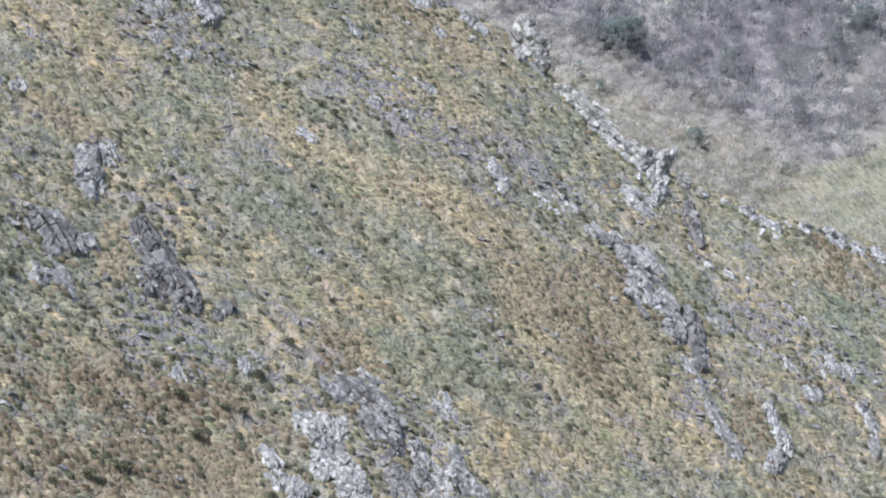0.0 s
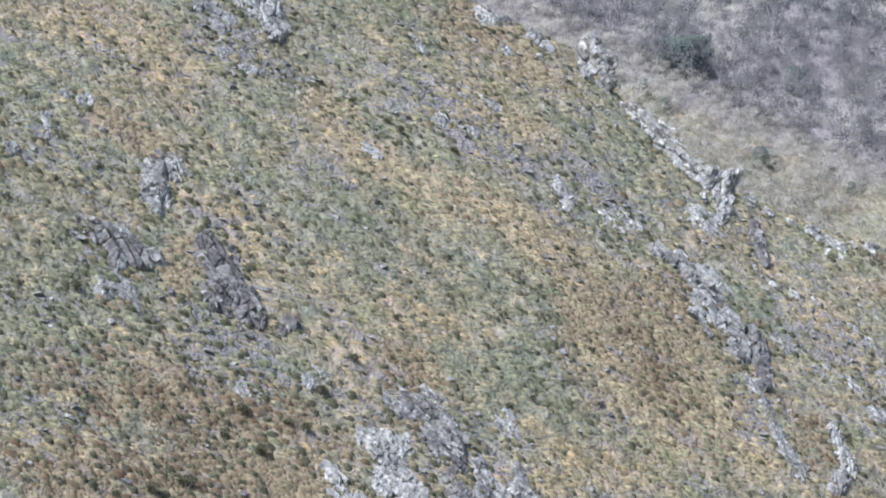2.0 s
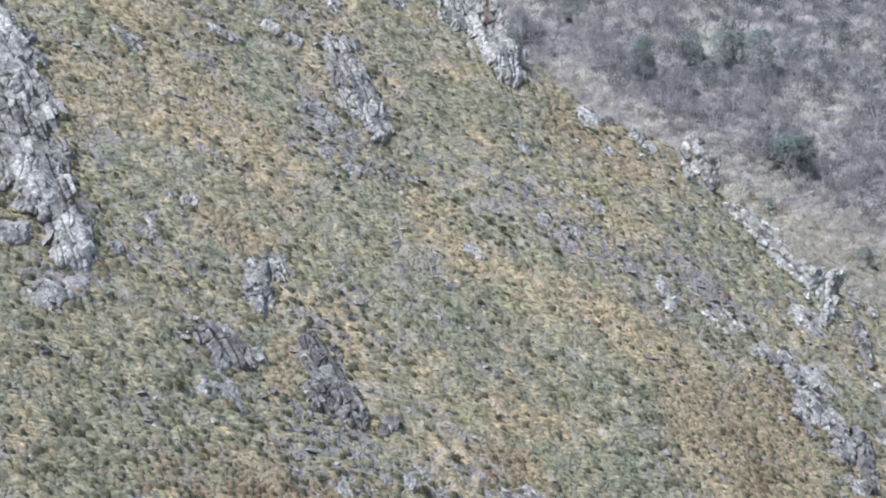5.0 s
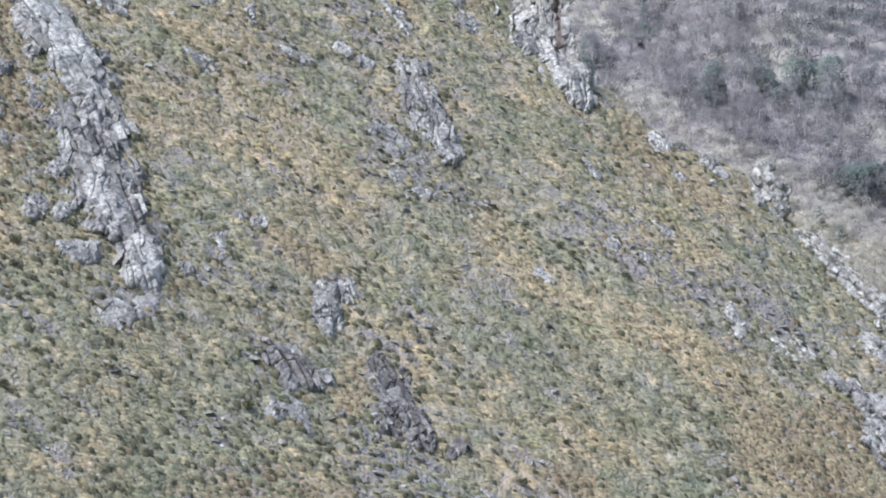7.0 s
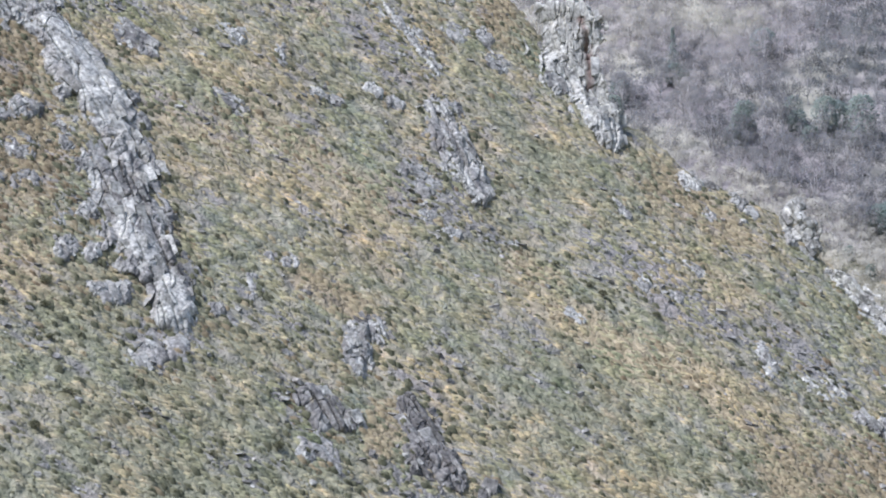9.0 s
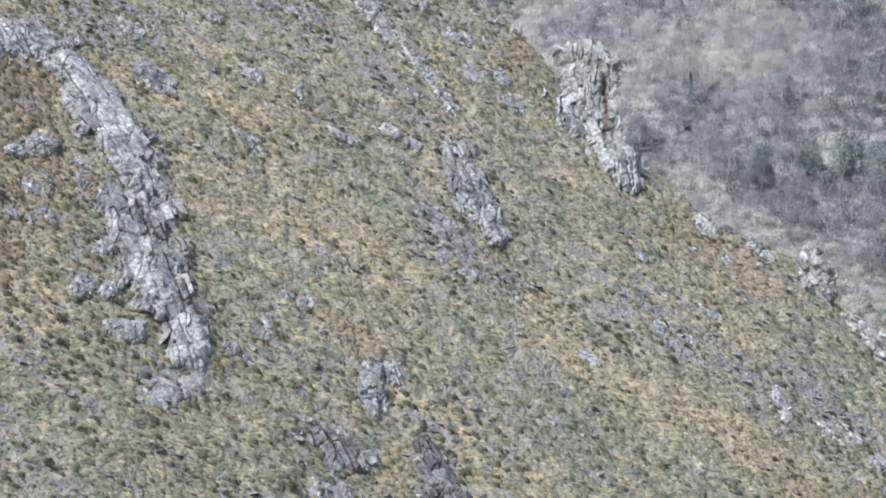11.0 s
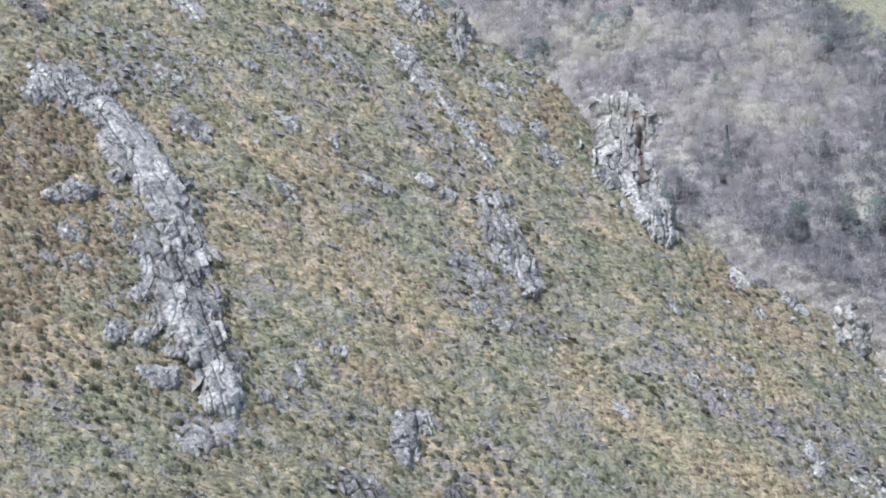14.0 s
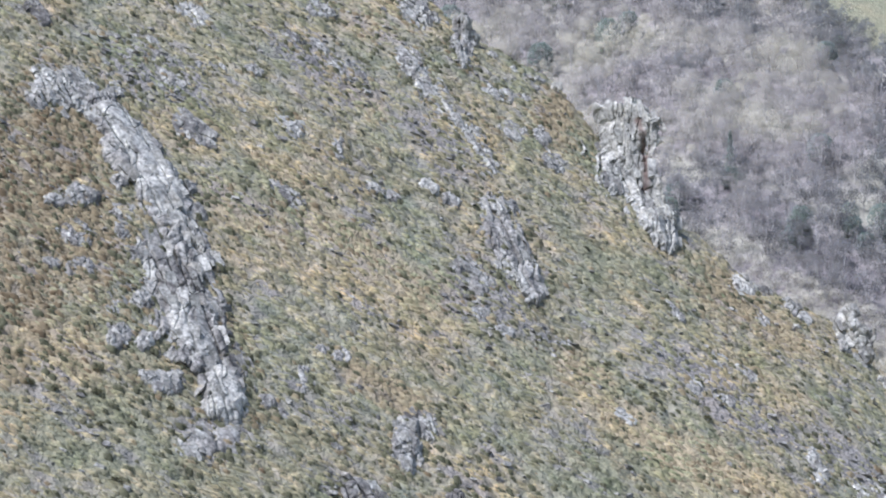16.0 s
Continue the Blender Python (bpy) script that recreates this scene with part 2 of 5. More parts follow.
DRY_GRASS = [(-43.5, 301.0, 6.5, 3.6, 30), (30.8, 354.4, 9.0, 2.3, 33), (36.0, 353.2, 4.5, 2.3, 25), (-17.2, 350.4, 9.6, 2.6, 30), (-9.5, 350.4, 6.2, 2.9, 38), (-25.5, 353.5, 5.0, 2.2, 35), (-16.6, 411.0, 7.0, 3.0, 40), (-17.2, 403.0, 4.0, 3.2, 30), (-28.9, 343.6, 7.4, 2.0, 30), (18.7, 350.2, 11.0, 2.8, 30), (38.0, 378.6, 7.4, 2.2, 30), (-14.2, 349.4, 8.2, 2.1, 25), (10.7, 356.6, 4.9, 2.8, 20), (-39.8, 349.8, 2.7, 2.1, 30), (-20.1, 382.4, 4.5, 2.3, 40), (49.7, 336.2, 10.6, 5.3, 35)]
SCREE = [(32.3, 367.6, 14.4, 2.2, 30), (-2.2, 304.2, 5.4, 2.4, 40), (62.8, 348.4, 4.1, 4.8, 40), (-42.9, 358.0, 9.1, 2.8, 30), (-23.2, 384.6, 9.1, 3.0, 30), (-6.5, 385.6, 6.8, 4.5, 45), (24.9, 370.2, 13.1, 2.2, 28), (23.0, 305.0, 7.2, 3.6, 30), (-0.4, 357.8, 4.9, 4.2, 40), (46.1, 374.2, 10.3, 2.9, 35), (79.1, 371.0, 11.7, 3.6, 35), (-29.1, 304.0, 5.4, 2.4, 20)]
GREEN = [(-38.0, 300.0, 22.0, 8.0, 15), (-22.0, 288.0, 20.0, 7.0, 10), (-15.2, 294.8, 7.5, 5.2, 20), (-46.6, 286.6, 7.9, 3.9, 20), (18.3, 333.4, 17.0, 4.6, 30), (28.6, 322.6, 9.5, 3.8, 30), (3.1, 356.0, 8.4, 3.5, 35), (-39.1, 289.8, 8.5, 3.4, 20), (16.1, 382.2, 9.0, 3.0, 30), (16.4, 343.6, 13.5, 2.7, 30)]
HEATHY = [(-34.0, 302.0, 20.0, 8.0, 15), (-20.0, 288.0, 18.0, 7.0, 10), (-50.0, 330.0, 9.0, 14.0, 0), (-40.5, 296.4, 7.0, 5.2, 10), (-36.6, 282.2, 11.1, 6.1, 10), (-15.2, 294.8, 8.1, 3.5, 20), (38.2, 338.2, 13.3, 6.0, 40), (5.2, 301.4, 7.1, 3.6, 20), (17.1, 358.6, 8.4, 2.8, 20), (-44.2, 300.6, 8.3, 3.5, 10), (-5.8, 285.0, 14.5, 5.0, 5), (-7.9, 315.6, 10.5, 8.1, 0), (-49.3, 306.4, 6.6, 9.6, 0), (-45.0, 323.0, 5.7, 10.8, 0)]



def patch(rows, x, y, seed):
    """How far the cover of these patches holds at x, y: 0 to 1, with ragged edges."""
    best = np.zeros_like(x)
    rag = 0.45 * vnoise(x / 5, y / 6, seed) + 0.35 * vnoise(x / 1.9, y / 2.3, seed + 1) + 0.25 * vnoise(x / 0.8, y / 0.9, seed + 2)
    for px, py, rx, ry, lean in rows:
        across, up = x - px, 0.66 * ((y - py) - (x - px))
        c, s = math.cos(radians(lean)), math.sin(radians(lean))
        a, b = across * c - up * s, across * s + up * c
        d = np.sqrt((a / rx) ** 2 + (b / ry) ** 2)
        best = np.maximum(best, np.clip((1.4 - d + 0.95 * rag) * 1.2, 0, 0.9))
    return best


def stony(x, y):
    """Where stones and litter show: the scree patches, and small bare spots everywhere."""
    return np.maximum(patch(SCREE, x, y, 46), np.clip(0.9 * vnoise(x / 5.5, y / 2.6, 55) + 0.6 * vnoise(x / 1.6, y / 1.1, 56) - 0.12, 0, 0.8))


def mesh_object(name, verts, faces, mat, parent=None, label="", smooth=False):
    me = bpy.data.meshes.new(name)
    me.from_pydata(verts, [], faces)
    me.materials.append(mat)
    if smooth:
        me.polygons.foreach_set("use_smooth", [True] * len(me.polygons))
    ob = new(name, me)
    if parent:
        ob.parent = parent
    return tagged(ob, label)


def triangle_soup(name, tris, tint, mat, parent=None, out=None):
    """One mesh from an array of triangles (n, 3, 3), with a tint for each triangle; out: the way each one faces in its crown."""
    if out is not None:
        facing = np.einsum("ij,ij->i", np.cross(tris[:, 1] - tris[:, 0], tris[:, 2] - tris[:, 0]), out)
        tris = np.where((facing < 0)[:, None, None], tris[:, ::-1], tris)
    me = bpy.data.meshes.new(name)
    count = len(tris)
    me.vertices.add(count * 3)
    me.vertices.foreach_set("co", np.ascontiguousarray(tris, dtype=np.float32).ravel())
    me.loops.add(count * 3)
    me.loops.foreach_set("vertex_index", np.arange(count * 3, dtype=np.int32))
    me.polygons.add(count)
    me.polygons.foreach_set("loop_start", np.arange(0, count * 3, 3, dtype=np.int32))
    me.polygons.foreach_set("loop_total", np.full(count, 3, dtype=np.int32))
    if tint is not None:
        at = me.attributes.new("tint", "FLOAT", "POINT")
        at.data.foreach_set("value", np.repeat(np.asarray(tint, np.float32), 3))
    me.update(calc_edges=True)
    if out is not None:
        me.normals_split_custom_set_from_vertices(np.repeat(out, 3, axis=0).astype(np.float32))
    me.materials.append(mat)
    ob = new(name, me)
    if parent:
        ob.parent = parent
    return ob


def crown_ways(tris, tall):
    """The way from the heart of a crown out to each of its triangles."""
    way = tris.mean(1) - np.array([0, 0, 0.45 * tall])
    way[:, 2] += 1.2
    return way / np.linalg.norm(way, axis=1)[:, None]


def spread(start, stop, first, grow=1.25):
    """Lines that widen from start out to stop."""
    out, p, step = [], start, first
    while abs(p - start) < abs(stop - start):
        p += step if stop > start else -step
        out.append(p)
        step *= grow
    return out


def far_patch(x, y):
    """Grass clearings on the mountainside: the meadow at its foot and one high up."""
    low = np.clip((y - 0.9 * (x - 170) - 690) / -14 + 6.4 + 0.8 * vnoise(x / 9, y / 9, 31), 0, 1) * (x > 120)
    high = np.clip((y - 1081 + 2.3 * (x - 133) + 44) / 9 + 1.2 * vnoise(x / 7, y / 9, 32), 0, 1) * (y > 1000)
    return np.maximum(low, high)


def wood_edge(x):
    """Where the wood begins above the belt of scrub."""
    return np.interp(x, [-100, 60, 108, 130, 158, 191, 300], [905, 868, 839, 827, 804, 766, 660])


def build_ground():
    xs = np.array(spread(-82, -4500, 1.5)[::-1] + list(np.arange(-82, 112, 0.4)) + spread(112, 4500, 1.0))
    ys = np.array(spread(-16, -4500, 3)[::-1] + list(np.arange(-16, 240, 16)) + list(np.arange(240, 264, 2)) + list(np.arange(264, 418, 0.37)) + list(np.arange(418, 440, 1.0)) + list(np.arange(440, 1120, 8)) + spread(1120, 4800, 12))
    gx, gy = np.meshgrid(xs, ys)
    gz = ground(gx, gy)
    nx, ny = len(xs), len(ys)
    me = bpy.data.meshes.new("ground")
    me.vertices.add(nx * ny)
    me.vertices.foreach_set("co", np.stack([gx, gy, gz], -1).astype(np.float32).ravel())
    i = (np.arange(ny - 1)[:, None] * nx + np.arange(nx - 1)[None, :]).ravel()
    quads = np.stack([i, i + 1, i + nx + 1, i + nx], -1).astype(np.int32)
    me.loops.add(quads.size)
    me.loops.foreach_set("vertex_index", quads.ravel())
    me.polygons.add(len(quads))
    me.polygons.foreach_set("loop_start", np.arange(0, quads.size, 4, dtype=np.int32))
    me.polygons.foreach_set("loop_total", np.full(len(quads), 4, dtype=np.int32))
    me.polygons.foreach_set("use_smooth", np.ones(len(quads), dtype=bool))
    x, y = gx.ravel(), gy.ravel()
    wood = (y > 520) & (ground(x, y) > -300)
    red = patch(BRACKEN, x, y, 40)
    dry = np.where(wood, 0.0, 1.0 * patch(DRY_GRASS, x, y, 43))
    red = np.where(wood, 0.12 * (1 - far_patch(x, y)), red)
    grey = np.where(wood, np.where(y > wood_edge(x), 0.35, 0.0) * (1 - far_patch(x, y)), 0.75 * stony(x, y))
    green = np.where(wood, 0.62 * far_patch(x, y), 0.8 * patch(GREEN, x, y, 49))
    col = me.color_attributes.new("cover", "FLOAT_COLOR", "POINT")
    col.data.foreach_set("color", np.stack([red, grey, green, dry], -1).astype(np.float32).ravel())
    me.attributes.new("rusty", "FLOAT", "POINT").data.foreach_set("value", np.where(wood, 0, patch(RUSTY, x, y, 57)).astype(np.float32))
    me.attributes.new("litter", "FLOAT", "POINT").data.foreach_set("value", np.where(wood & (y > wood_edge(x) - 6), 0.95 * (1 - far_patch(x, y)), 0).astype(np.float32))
    me.update(calc_edges=True)
    me.materials.append(TURF)
    return tagged(new("ground", me), "steep stony hillside of dry grass, heath and bracken below a wooded mountain", "hillside", kind="structure")


build_ground()


# ---- limestone outcrops ----
def rock_mesh(seed, tone):
    """A jointed block about two metres across, with broken corners and flat faces."""
    r = random.Random(seed)
    bm = bmesh.new()
    for sx in (-1, 1):
        for sy in (-1, 1):
            for sz in (-1, 1):
                corner = Vector((sx * r.uniform(0.62, 1.0), sy * r.uniform(0.62, 1.0), sz * r.uniform(0.6, 1.0)))
                bm.verts.new(corner)
                if r.random() < 0.55:
                    corner[r.randrange(3)] *= r.uniform(0.45, 0.75)
                    bm.verts.new(corner * 1.06)
    bmesh.ops.convex_hull(bm, input=bm.verts)
    loose = [v for v in bm.verts if not v.link_faces]
    bmesh.ops.delete(bm, geom=loose, context="VERTS")
    bmesh.ops.triangulate(bm, faces=bm.faces[:])
    me = bpy.data.meshes.new("block")
    bm.to_mesh(me)
    bm.free()
    me.attributes.new("tint", "FLOAT", "POINT").data.foreach_set("value", [r.uniform(tone - 0.11, tone + 0.11)] * len(me.vertices))
    me.materials.append(LIMESTONE)
    return me


ROCKS = {tone: [rock_mesh(100 + i, level) for i in range(14)] for tone, level in (("dark", 0.2), ("dull", 0.4), ("grey", 0.54), ("pale", 0.7))}


def scatter(a, b, k):
    """A fixed random number from 0 to 1 for each pair of whole numbers."""
    h = (a * 73856093 + b * 19349663 + k * 83492791) & 0x7FFFFFFF
    h = ((h ^ (h >> 15)) * 1103515245 + 12345) & 0x7FFFFFFF
    return ((h >> 8) & 0xFFFF) / 65535.0


def course(p, row, seed):
    """Uneven courses about one long: which one p lies in, how far along it (0 to 1), its length, and how far the next joint is."""
    i = np.floor(p).astype(np.int64)
    low, high = i + 0.7 * scatter(i, row, seed), i + 1 + 0.7 * scatter(i + 1, row, seed)
    i = np.where(p < low, i - 1, i)
    low, high = i + 0.7 * scatter(i, row, seed), i + 1 + 0.7 * scatter(i + 1, row, seed)
    return i, (p - low) / (high - low), high - low, np.minimum(p - low, high - p)


def beds(u, v, wide, long, seed):
    """Beds that run along u, each cut into blocks by its own cross joints: a random number for each block, the place across and along it, and the distances in metres to the bed's edge and to the cross joint."""
    warp = 0.9 * wide * vnoise(u / (3.4 * wide), v / (2.6 * wide), seed + 5) + 0.32 * wide * vnoise(u / (1.1 * wide), v / (0.9 * wide), seed + 6)
    bed, across, thick, edge = course((v + warp) / wide, np.zeros(u.shape, np.int64), seed)
    shift = 0.8 * wide * vnoise(u / (1.6 * wide), v / (0.8 * wide), seed + 7) + 0.5 * v
    block, along, _, cut = course((u + shift) / (wide * long) + 0.37 * bed, bed, seed + 1)
    return scatter(bed, block, seed + 2), across - 0.5, along - 0.5, edge * wide, cut * wide * long


def cells(u, v, seed):
    """Broken lumps in a plane: a random number for each lump, the offset inside it, and how far the next joint is."""
    iu, iv = np.floor(u).astype(np.int64), np.floor(v).astype(np.int64)
    d1, d2 = np.full(u.shape, 9.0), np.full(u.shape, 9.0)
    own, ou, ov = np.zeros(u.shape), np.zeros(u.shape), np.zeros(u.shape)
    for du in (-1, 0, 1):
        for dv in (-1, 0, 1):
            a, b = iu + du, iv + dv
            x, y = u - (a + scatter(a, b, seed * 31 + 1)), v - (b + scatter(a, b, seed * 31 + 2))
            d = np.abs(x) + np.abs(y) * 0.9 + 0.25 * np.hypot(x, y)
            near = d < d1
            d2 = np.where(near, d1, np.minimum(d2, d))
            own, ou, ov = np.where(near, scatter(a, b, seed * 31 + 3), own), np.where(near, x, ou), np.where(near, y, ov)
            d1 = np.where(near, d, d1)
    return own, ou, ov, d2 - d1


def reach(x, z, nodes):
    """Distance from a line of nodes (x, z, half width), in half widths."""
    best = np.full(np.shape(x), 99.0)
    for (ax, az, aw), (bx, bz, bw) in zip(nodes, nodes[1:]):
        dx, dz = bx - ax, bz - az
        f = np.clip(((x - ax) * dx + (z - az) * dz) / (dx * dx + dz * dz + 1e-6), 0, 1)
        best = np.minimum(best, np.hypot(x - ax - f * dx, z - az - f * dz) / (aw + f * (bw - aw)))
    return best


def bed_height(x, z, nodes, bulge, size, long, turn, seed, spine=()):
    """How far the rock stands out from the slope at x, z: a steep-sided mass of jointed beds, some whole and some
    broken up. Also gives each place's tone, paler along the spine.
    """
    c, s = math.cos(turn), math.sin(turn)
    u, v = x * c + z * s, z * c - x * s
    own, across, along, edge, cut = beds(u, v, size, 1.15 * long, seed)
    d = reach(x, z, nodes)
    smooth = np.zeros(x.shape)
    if spine:
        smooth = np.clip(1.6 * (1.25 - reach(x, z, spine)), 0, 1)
    d = d + 0.5 * (own - 0.5) * (1 - smooth) + 0.26 * vnoise(x / 2.3, z / 2.3, seed) + 0.12 * vnoise(x / 0.8, z / 0.8, seed + 1) + 0.06 * vnoise(x / 0.35, z / 0.35, seed + 3)
    d = np.maximum(d, 0)
    mass = np.clip(1 - d ** 3.5, -1.0, 1)
    h = 0.5 * bulge * mass * (0.85 + 0.35 * vnoise(x / 3.1, z / 2.3, seed + 2)) - 0.42 * np.clip(1 - mass, 0, 1) + 0.10 + 0.4 * smooth
    room = np.clip(1.3 - d, 0.1, 1) * min(1.0, 0.55 + bulge / 3.5)
    k = size * room * (1 - 0.45 * smooth)
    ridge = 1 - 2.2 * np.abs(vnoise(v / (1.25 * size), u / (6.0 * size), seed + 31))
    gully = np.abs(vnoise(v / (0.7 * size), u / (5.0 * size), seed + 33))
    h = h + 0.34 * k * ridge - 0.55 * k * (0.65 if bulge > 2.7 else min(1.6, 0.4 + 0.45 * long)) * np.exp(-gully / 0.085)
    h = h + 0.46 * k * (own - 0.5) + 0.6 * k * ((own * 7.3 % 1 - 0.6) * across + (own * 13.7 % 1 - 0.5) * along)
    open_joint = np.clip(0.45 + 1.6 * vnoise(u / 2.1, v / 2.1, seed + 8), 0, 1)
    h = h - 0.40 * k * (0.3 + 0.7 * open_joint) * np.exp(-(edge / 0.12) ** 2) - 0.22 * k * open_joint * np.exp(-(cut / 0.10) ** 2)
    fine = 0.55 * size
    own2, across2, along2, gap2 = cells(u / (fine * (0.5 + 0.5 * long)), v / fine, seed + 40)
    k = fine * room * np.where((own * 5.7) % 1 < 0.4, 0.3, 1.0) * (1 - 0.75 * smooth)
    h = h + 0.27 * k * (own2 - 0.5) + 0.42 * k * ((own2 * 7.3 % 1 - 0.55) * across2 + (own2 * 13.7 % 1 - 0.5) * along2) - 0.30 * k * np.exp(-gap2 / 0.08)
    h = h + 0.06 * room * vnoise(x / 0.45, z / 0.45, seed + 9)
    shade = 0.5 + 0.26 * ((own * 29.3) % 1 - 0.5) + 0.16 * ((own2 * 29.3) % 1 - 0.5) + 0.20 * vnoise(v / (0.5 * size), u / (3.5 * size), seed + 21) + 0.16 * vnoise(x / 2.6, z / 2.6, seed + 22)
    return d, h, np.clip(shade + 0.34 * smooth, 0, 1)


FRINGE = []


def stand(x, z, h):
    """The place h metres out from the slope's face at x, z."""
    y = slope_y(x, z)
    co = np.stack([x, y, z], -1)
    return co + np.array([0.17, -0.82, 0.26]) * np.asarray(h)[..., None]


def over_crest(x, z):
    """Whether x, z lies above the spur's own skyline."""
    return z > broad_face(x, np.interp(x, CREST_X, CREST_Y) - 1.5) - 0.3


def outcrop(label, nodes, bulge, size, long, seed, tone=0.0, cleft=(), spine=(), fade=0.0, blocks=1.0):
    """A limestone outcrop along a line of nodes (x, height, half width) on the spur's face: jointed bedrock with loose blocks on and round it."""
    r = random.Random(seed)
    nodes = list(nodes)
    if len(nodes) == 1:
        px, pz, half = nodes[0]
        if bulge < 1:
            nodes = [(px - 0.42 * half, pz + 0.24 * half, 0.75 * half), (px + 0.42 * half, pz - 0.24 * half, 0.7 * half)]
        else:
            nodes.append((px + 0.3, pz - 0.4, half))
    if bulge < 1:
        nodes = [(px, pz, 1.25 * half) for px, pz, half in nodes]
    turn = math.atan2(nodes[-1][1] - nodes[0][1], nodes[-1][0] - nodes[0][0])
    if abs(math.sin(turn)) < 0.6:
        turn = -1.05
    if bulge > 3.5:
        turn = -1.42
    pad = max(n[2] for n in nodes) * 1.3
    x0, x1 = min(n[0] for n in nodes) - pad, max(n[0] for n in nodes) + pad
    z0, z1 = min(n[1] for n in nodes) - pad, max(n[1] for n in nodes) + pad
    step = 0.10 if bulge > 1.3 else 0.13
    x, z = np.meshgrid(np.arange(x0, x1, step), np.arange(z0, z1, step), indexing="ij")
    d, h, shade = bed_height(x, z, nodes, bulge, size, long, turn, seed, spine)
    turf = np.clip(2.2 * (vnoise(x / 1.6, z / 0.9, seed + 11) + 0.7 * vnoise(x / 0.5, z / 0.35, seed + 12) + 0.8 * (d - 1.0)) - 1.5, 0, 0.85)
    rust = np.zeros_like(h)
    if cleft:
        inside = np.exp(-reach(x, z, cleft) ** 2)
        h -= 0.4 * inside
        rust = np.clip(1.3 * inside - 0.25 + 0.3 * vnoise(x / 0.6, z / 0.9, seed + 9), 0, 1)
    co = stand(x, z, h)
    # fade: tone gets paler with height, darker if negative
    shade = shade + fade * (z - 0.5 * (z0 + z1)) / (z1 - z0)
    nl = x.shape[1]
    keep = d < np.where(over_crest(x, z), 1.05, 1.3)
    full = keep[:-1, :-1] & keep[1:, :-1] & keep[1:, 1:] & keep[:-1, 1:]
    i = (np.arange(x.shape[0] - 1)[:, None] * nl + np.arange(nl - 1)[None, :])[full]
    faces = np.concatenate([np.stack([i, i + nl, i + nl + 1], -1), np.stack([i, i + nl + 1, i + 1], -1)])
    used, faces = np.unique(faces, return_inverse=True)
    co = co.reshape(-1, 3)[used]
    mid = nodes[len(nodes) // 2]
    base = stand(np.array(mid[0]), np.array(mid[1]), np.array(0.0))
    top = tagged(new("rock_outcrop"), label, "rock outcrop", group="limestone outcrops")
    top.location = base
    bed = mesh_object("bedrock", (co - base).tolist(), faces.reshape(-1, 3).tolist(), LIMESTONE, top)
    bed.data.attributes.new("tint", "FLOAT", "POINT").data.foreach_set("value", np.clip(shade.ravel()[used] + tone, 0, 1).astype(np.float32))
    bed.data.attributes.new("rust", "FLOAT", "POINT").data.foreach_set("value", rust.ravel()[used].astype(np.float32))
    bed.data.attributes.new("turf", "FLOAT", "POINT").data.foreach_set("value", turf.ravel()[used].astype(np.float32))
    area = sum(math.hypot(q[0] - p[0], q[1] - p[1]) * (p[2] + q[2]) for p, q in zip(nodes, nodes[1:])) + 3 * nodes[0][2] * nodes[-1][2]
    usual = 0.42 * size
    many = int(min(120, max(3, 0.3 * blocks * area / (1.3 * usual * usual))))
    tries = np.random.default_rng(seed)
    px, pz = tries.uniform(x0, x1, many * 30), tries.uniform(z0, z1, many * 30)
    far, out, _ = bed_height(px, pz, nodes, bulge, size, long, turn, seed, spine)
    fits = np.flatnonzero((far < np.where(over_crest(px, pz), 0.97, 1.0)) & (out > 0.02) & (vnoise(px / 1.4, pz / 1.1, seed + 11) < (0.5 if bulge > 1.3 else 0.25)))[:many]
    if len(fits) < 3:
        fits = np.argsort(far)[:3]
    if cleft:
        fits = fits[reach(px[fits], pz[fits], cleft) > 0.9]
    # heath and grass that root in the joints and along the foot
    rim = np.flatnonzero((far > 0.35) & (far < 1.5) & (tries.uniform(0, 1, len(far)) < np.where(far < 0.85, 0.12, 0.8)))[:int(6 + 1.7 * area)]
    rooted = stand(px[rim], pz[rim], np.clip(out[rim] - 0.08, 0, 9))
    soil = ground(rooted[:, 0], rooted[:, 1])
    fine = (np.abs(rooted[:, 2] - soil) < 0.8) & (rooted[:, 1] < np.interp(rooted[:, 0], CREST_X, CREST_Y) - 2.5)
    rooted[:, 2] = np.where(far[rim] > 1, soil, rooted[:, 2])
    FRINGE.append(rooted[fine & ((far[rim] > 1) | (bulge < 3.5))])
    along = Vector((math.cos(turn), 0.25 * math.sin(turn), math.sin(turn))).normalized()
    outward = (Vector((0.15, -0.9, 0.4)) - along * along.dot(Vector((0.15, -0.9, 0.4)))).normalized()
    frame_of = Matrix((along, outward.cross(along), outward)).transposed().to_4x4()
    places = stand(px[fits], pz[fits], out[fits])
    tone_mix = ("dark", "dark", "dark", "dull", "dull", "grey") if tone < -0.3 else ("pale", "pale", "pale", "grey", "dull") if tone > 0.1 else ("dull", "dull", "dark", "grey", "pale") if bulge < 1.05 else ("grey", "grey", "grey", "dull", "pale")
    stretch = min(long, 1.7)
    for place in places:
        big = usual * (1.25 if blocks > 1 else 1.0) * r.choice((0.5, 0.65, 0.8, 1.0, 1.2, 1.5, 1.9, 2.2) if 2 < bulge < 3.5 else (0.5, 0.65, 0.8, 1.0, 1.2, 1.5))
        wild = 0.5 if r.random() < 0.1 and bulge < 3.5 else 0.09 if bulge > 2.7 else 0.16
        tip = Matrix.Rotation(r.gauss(0, wild), 4, "X") @ Matrix.Rotation(r.gauss(0, wild), 4, "Y") @ Matrix.Rotation(r.gauss(0, wild), 4, "Z")
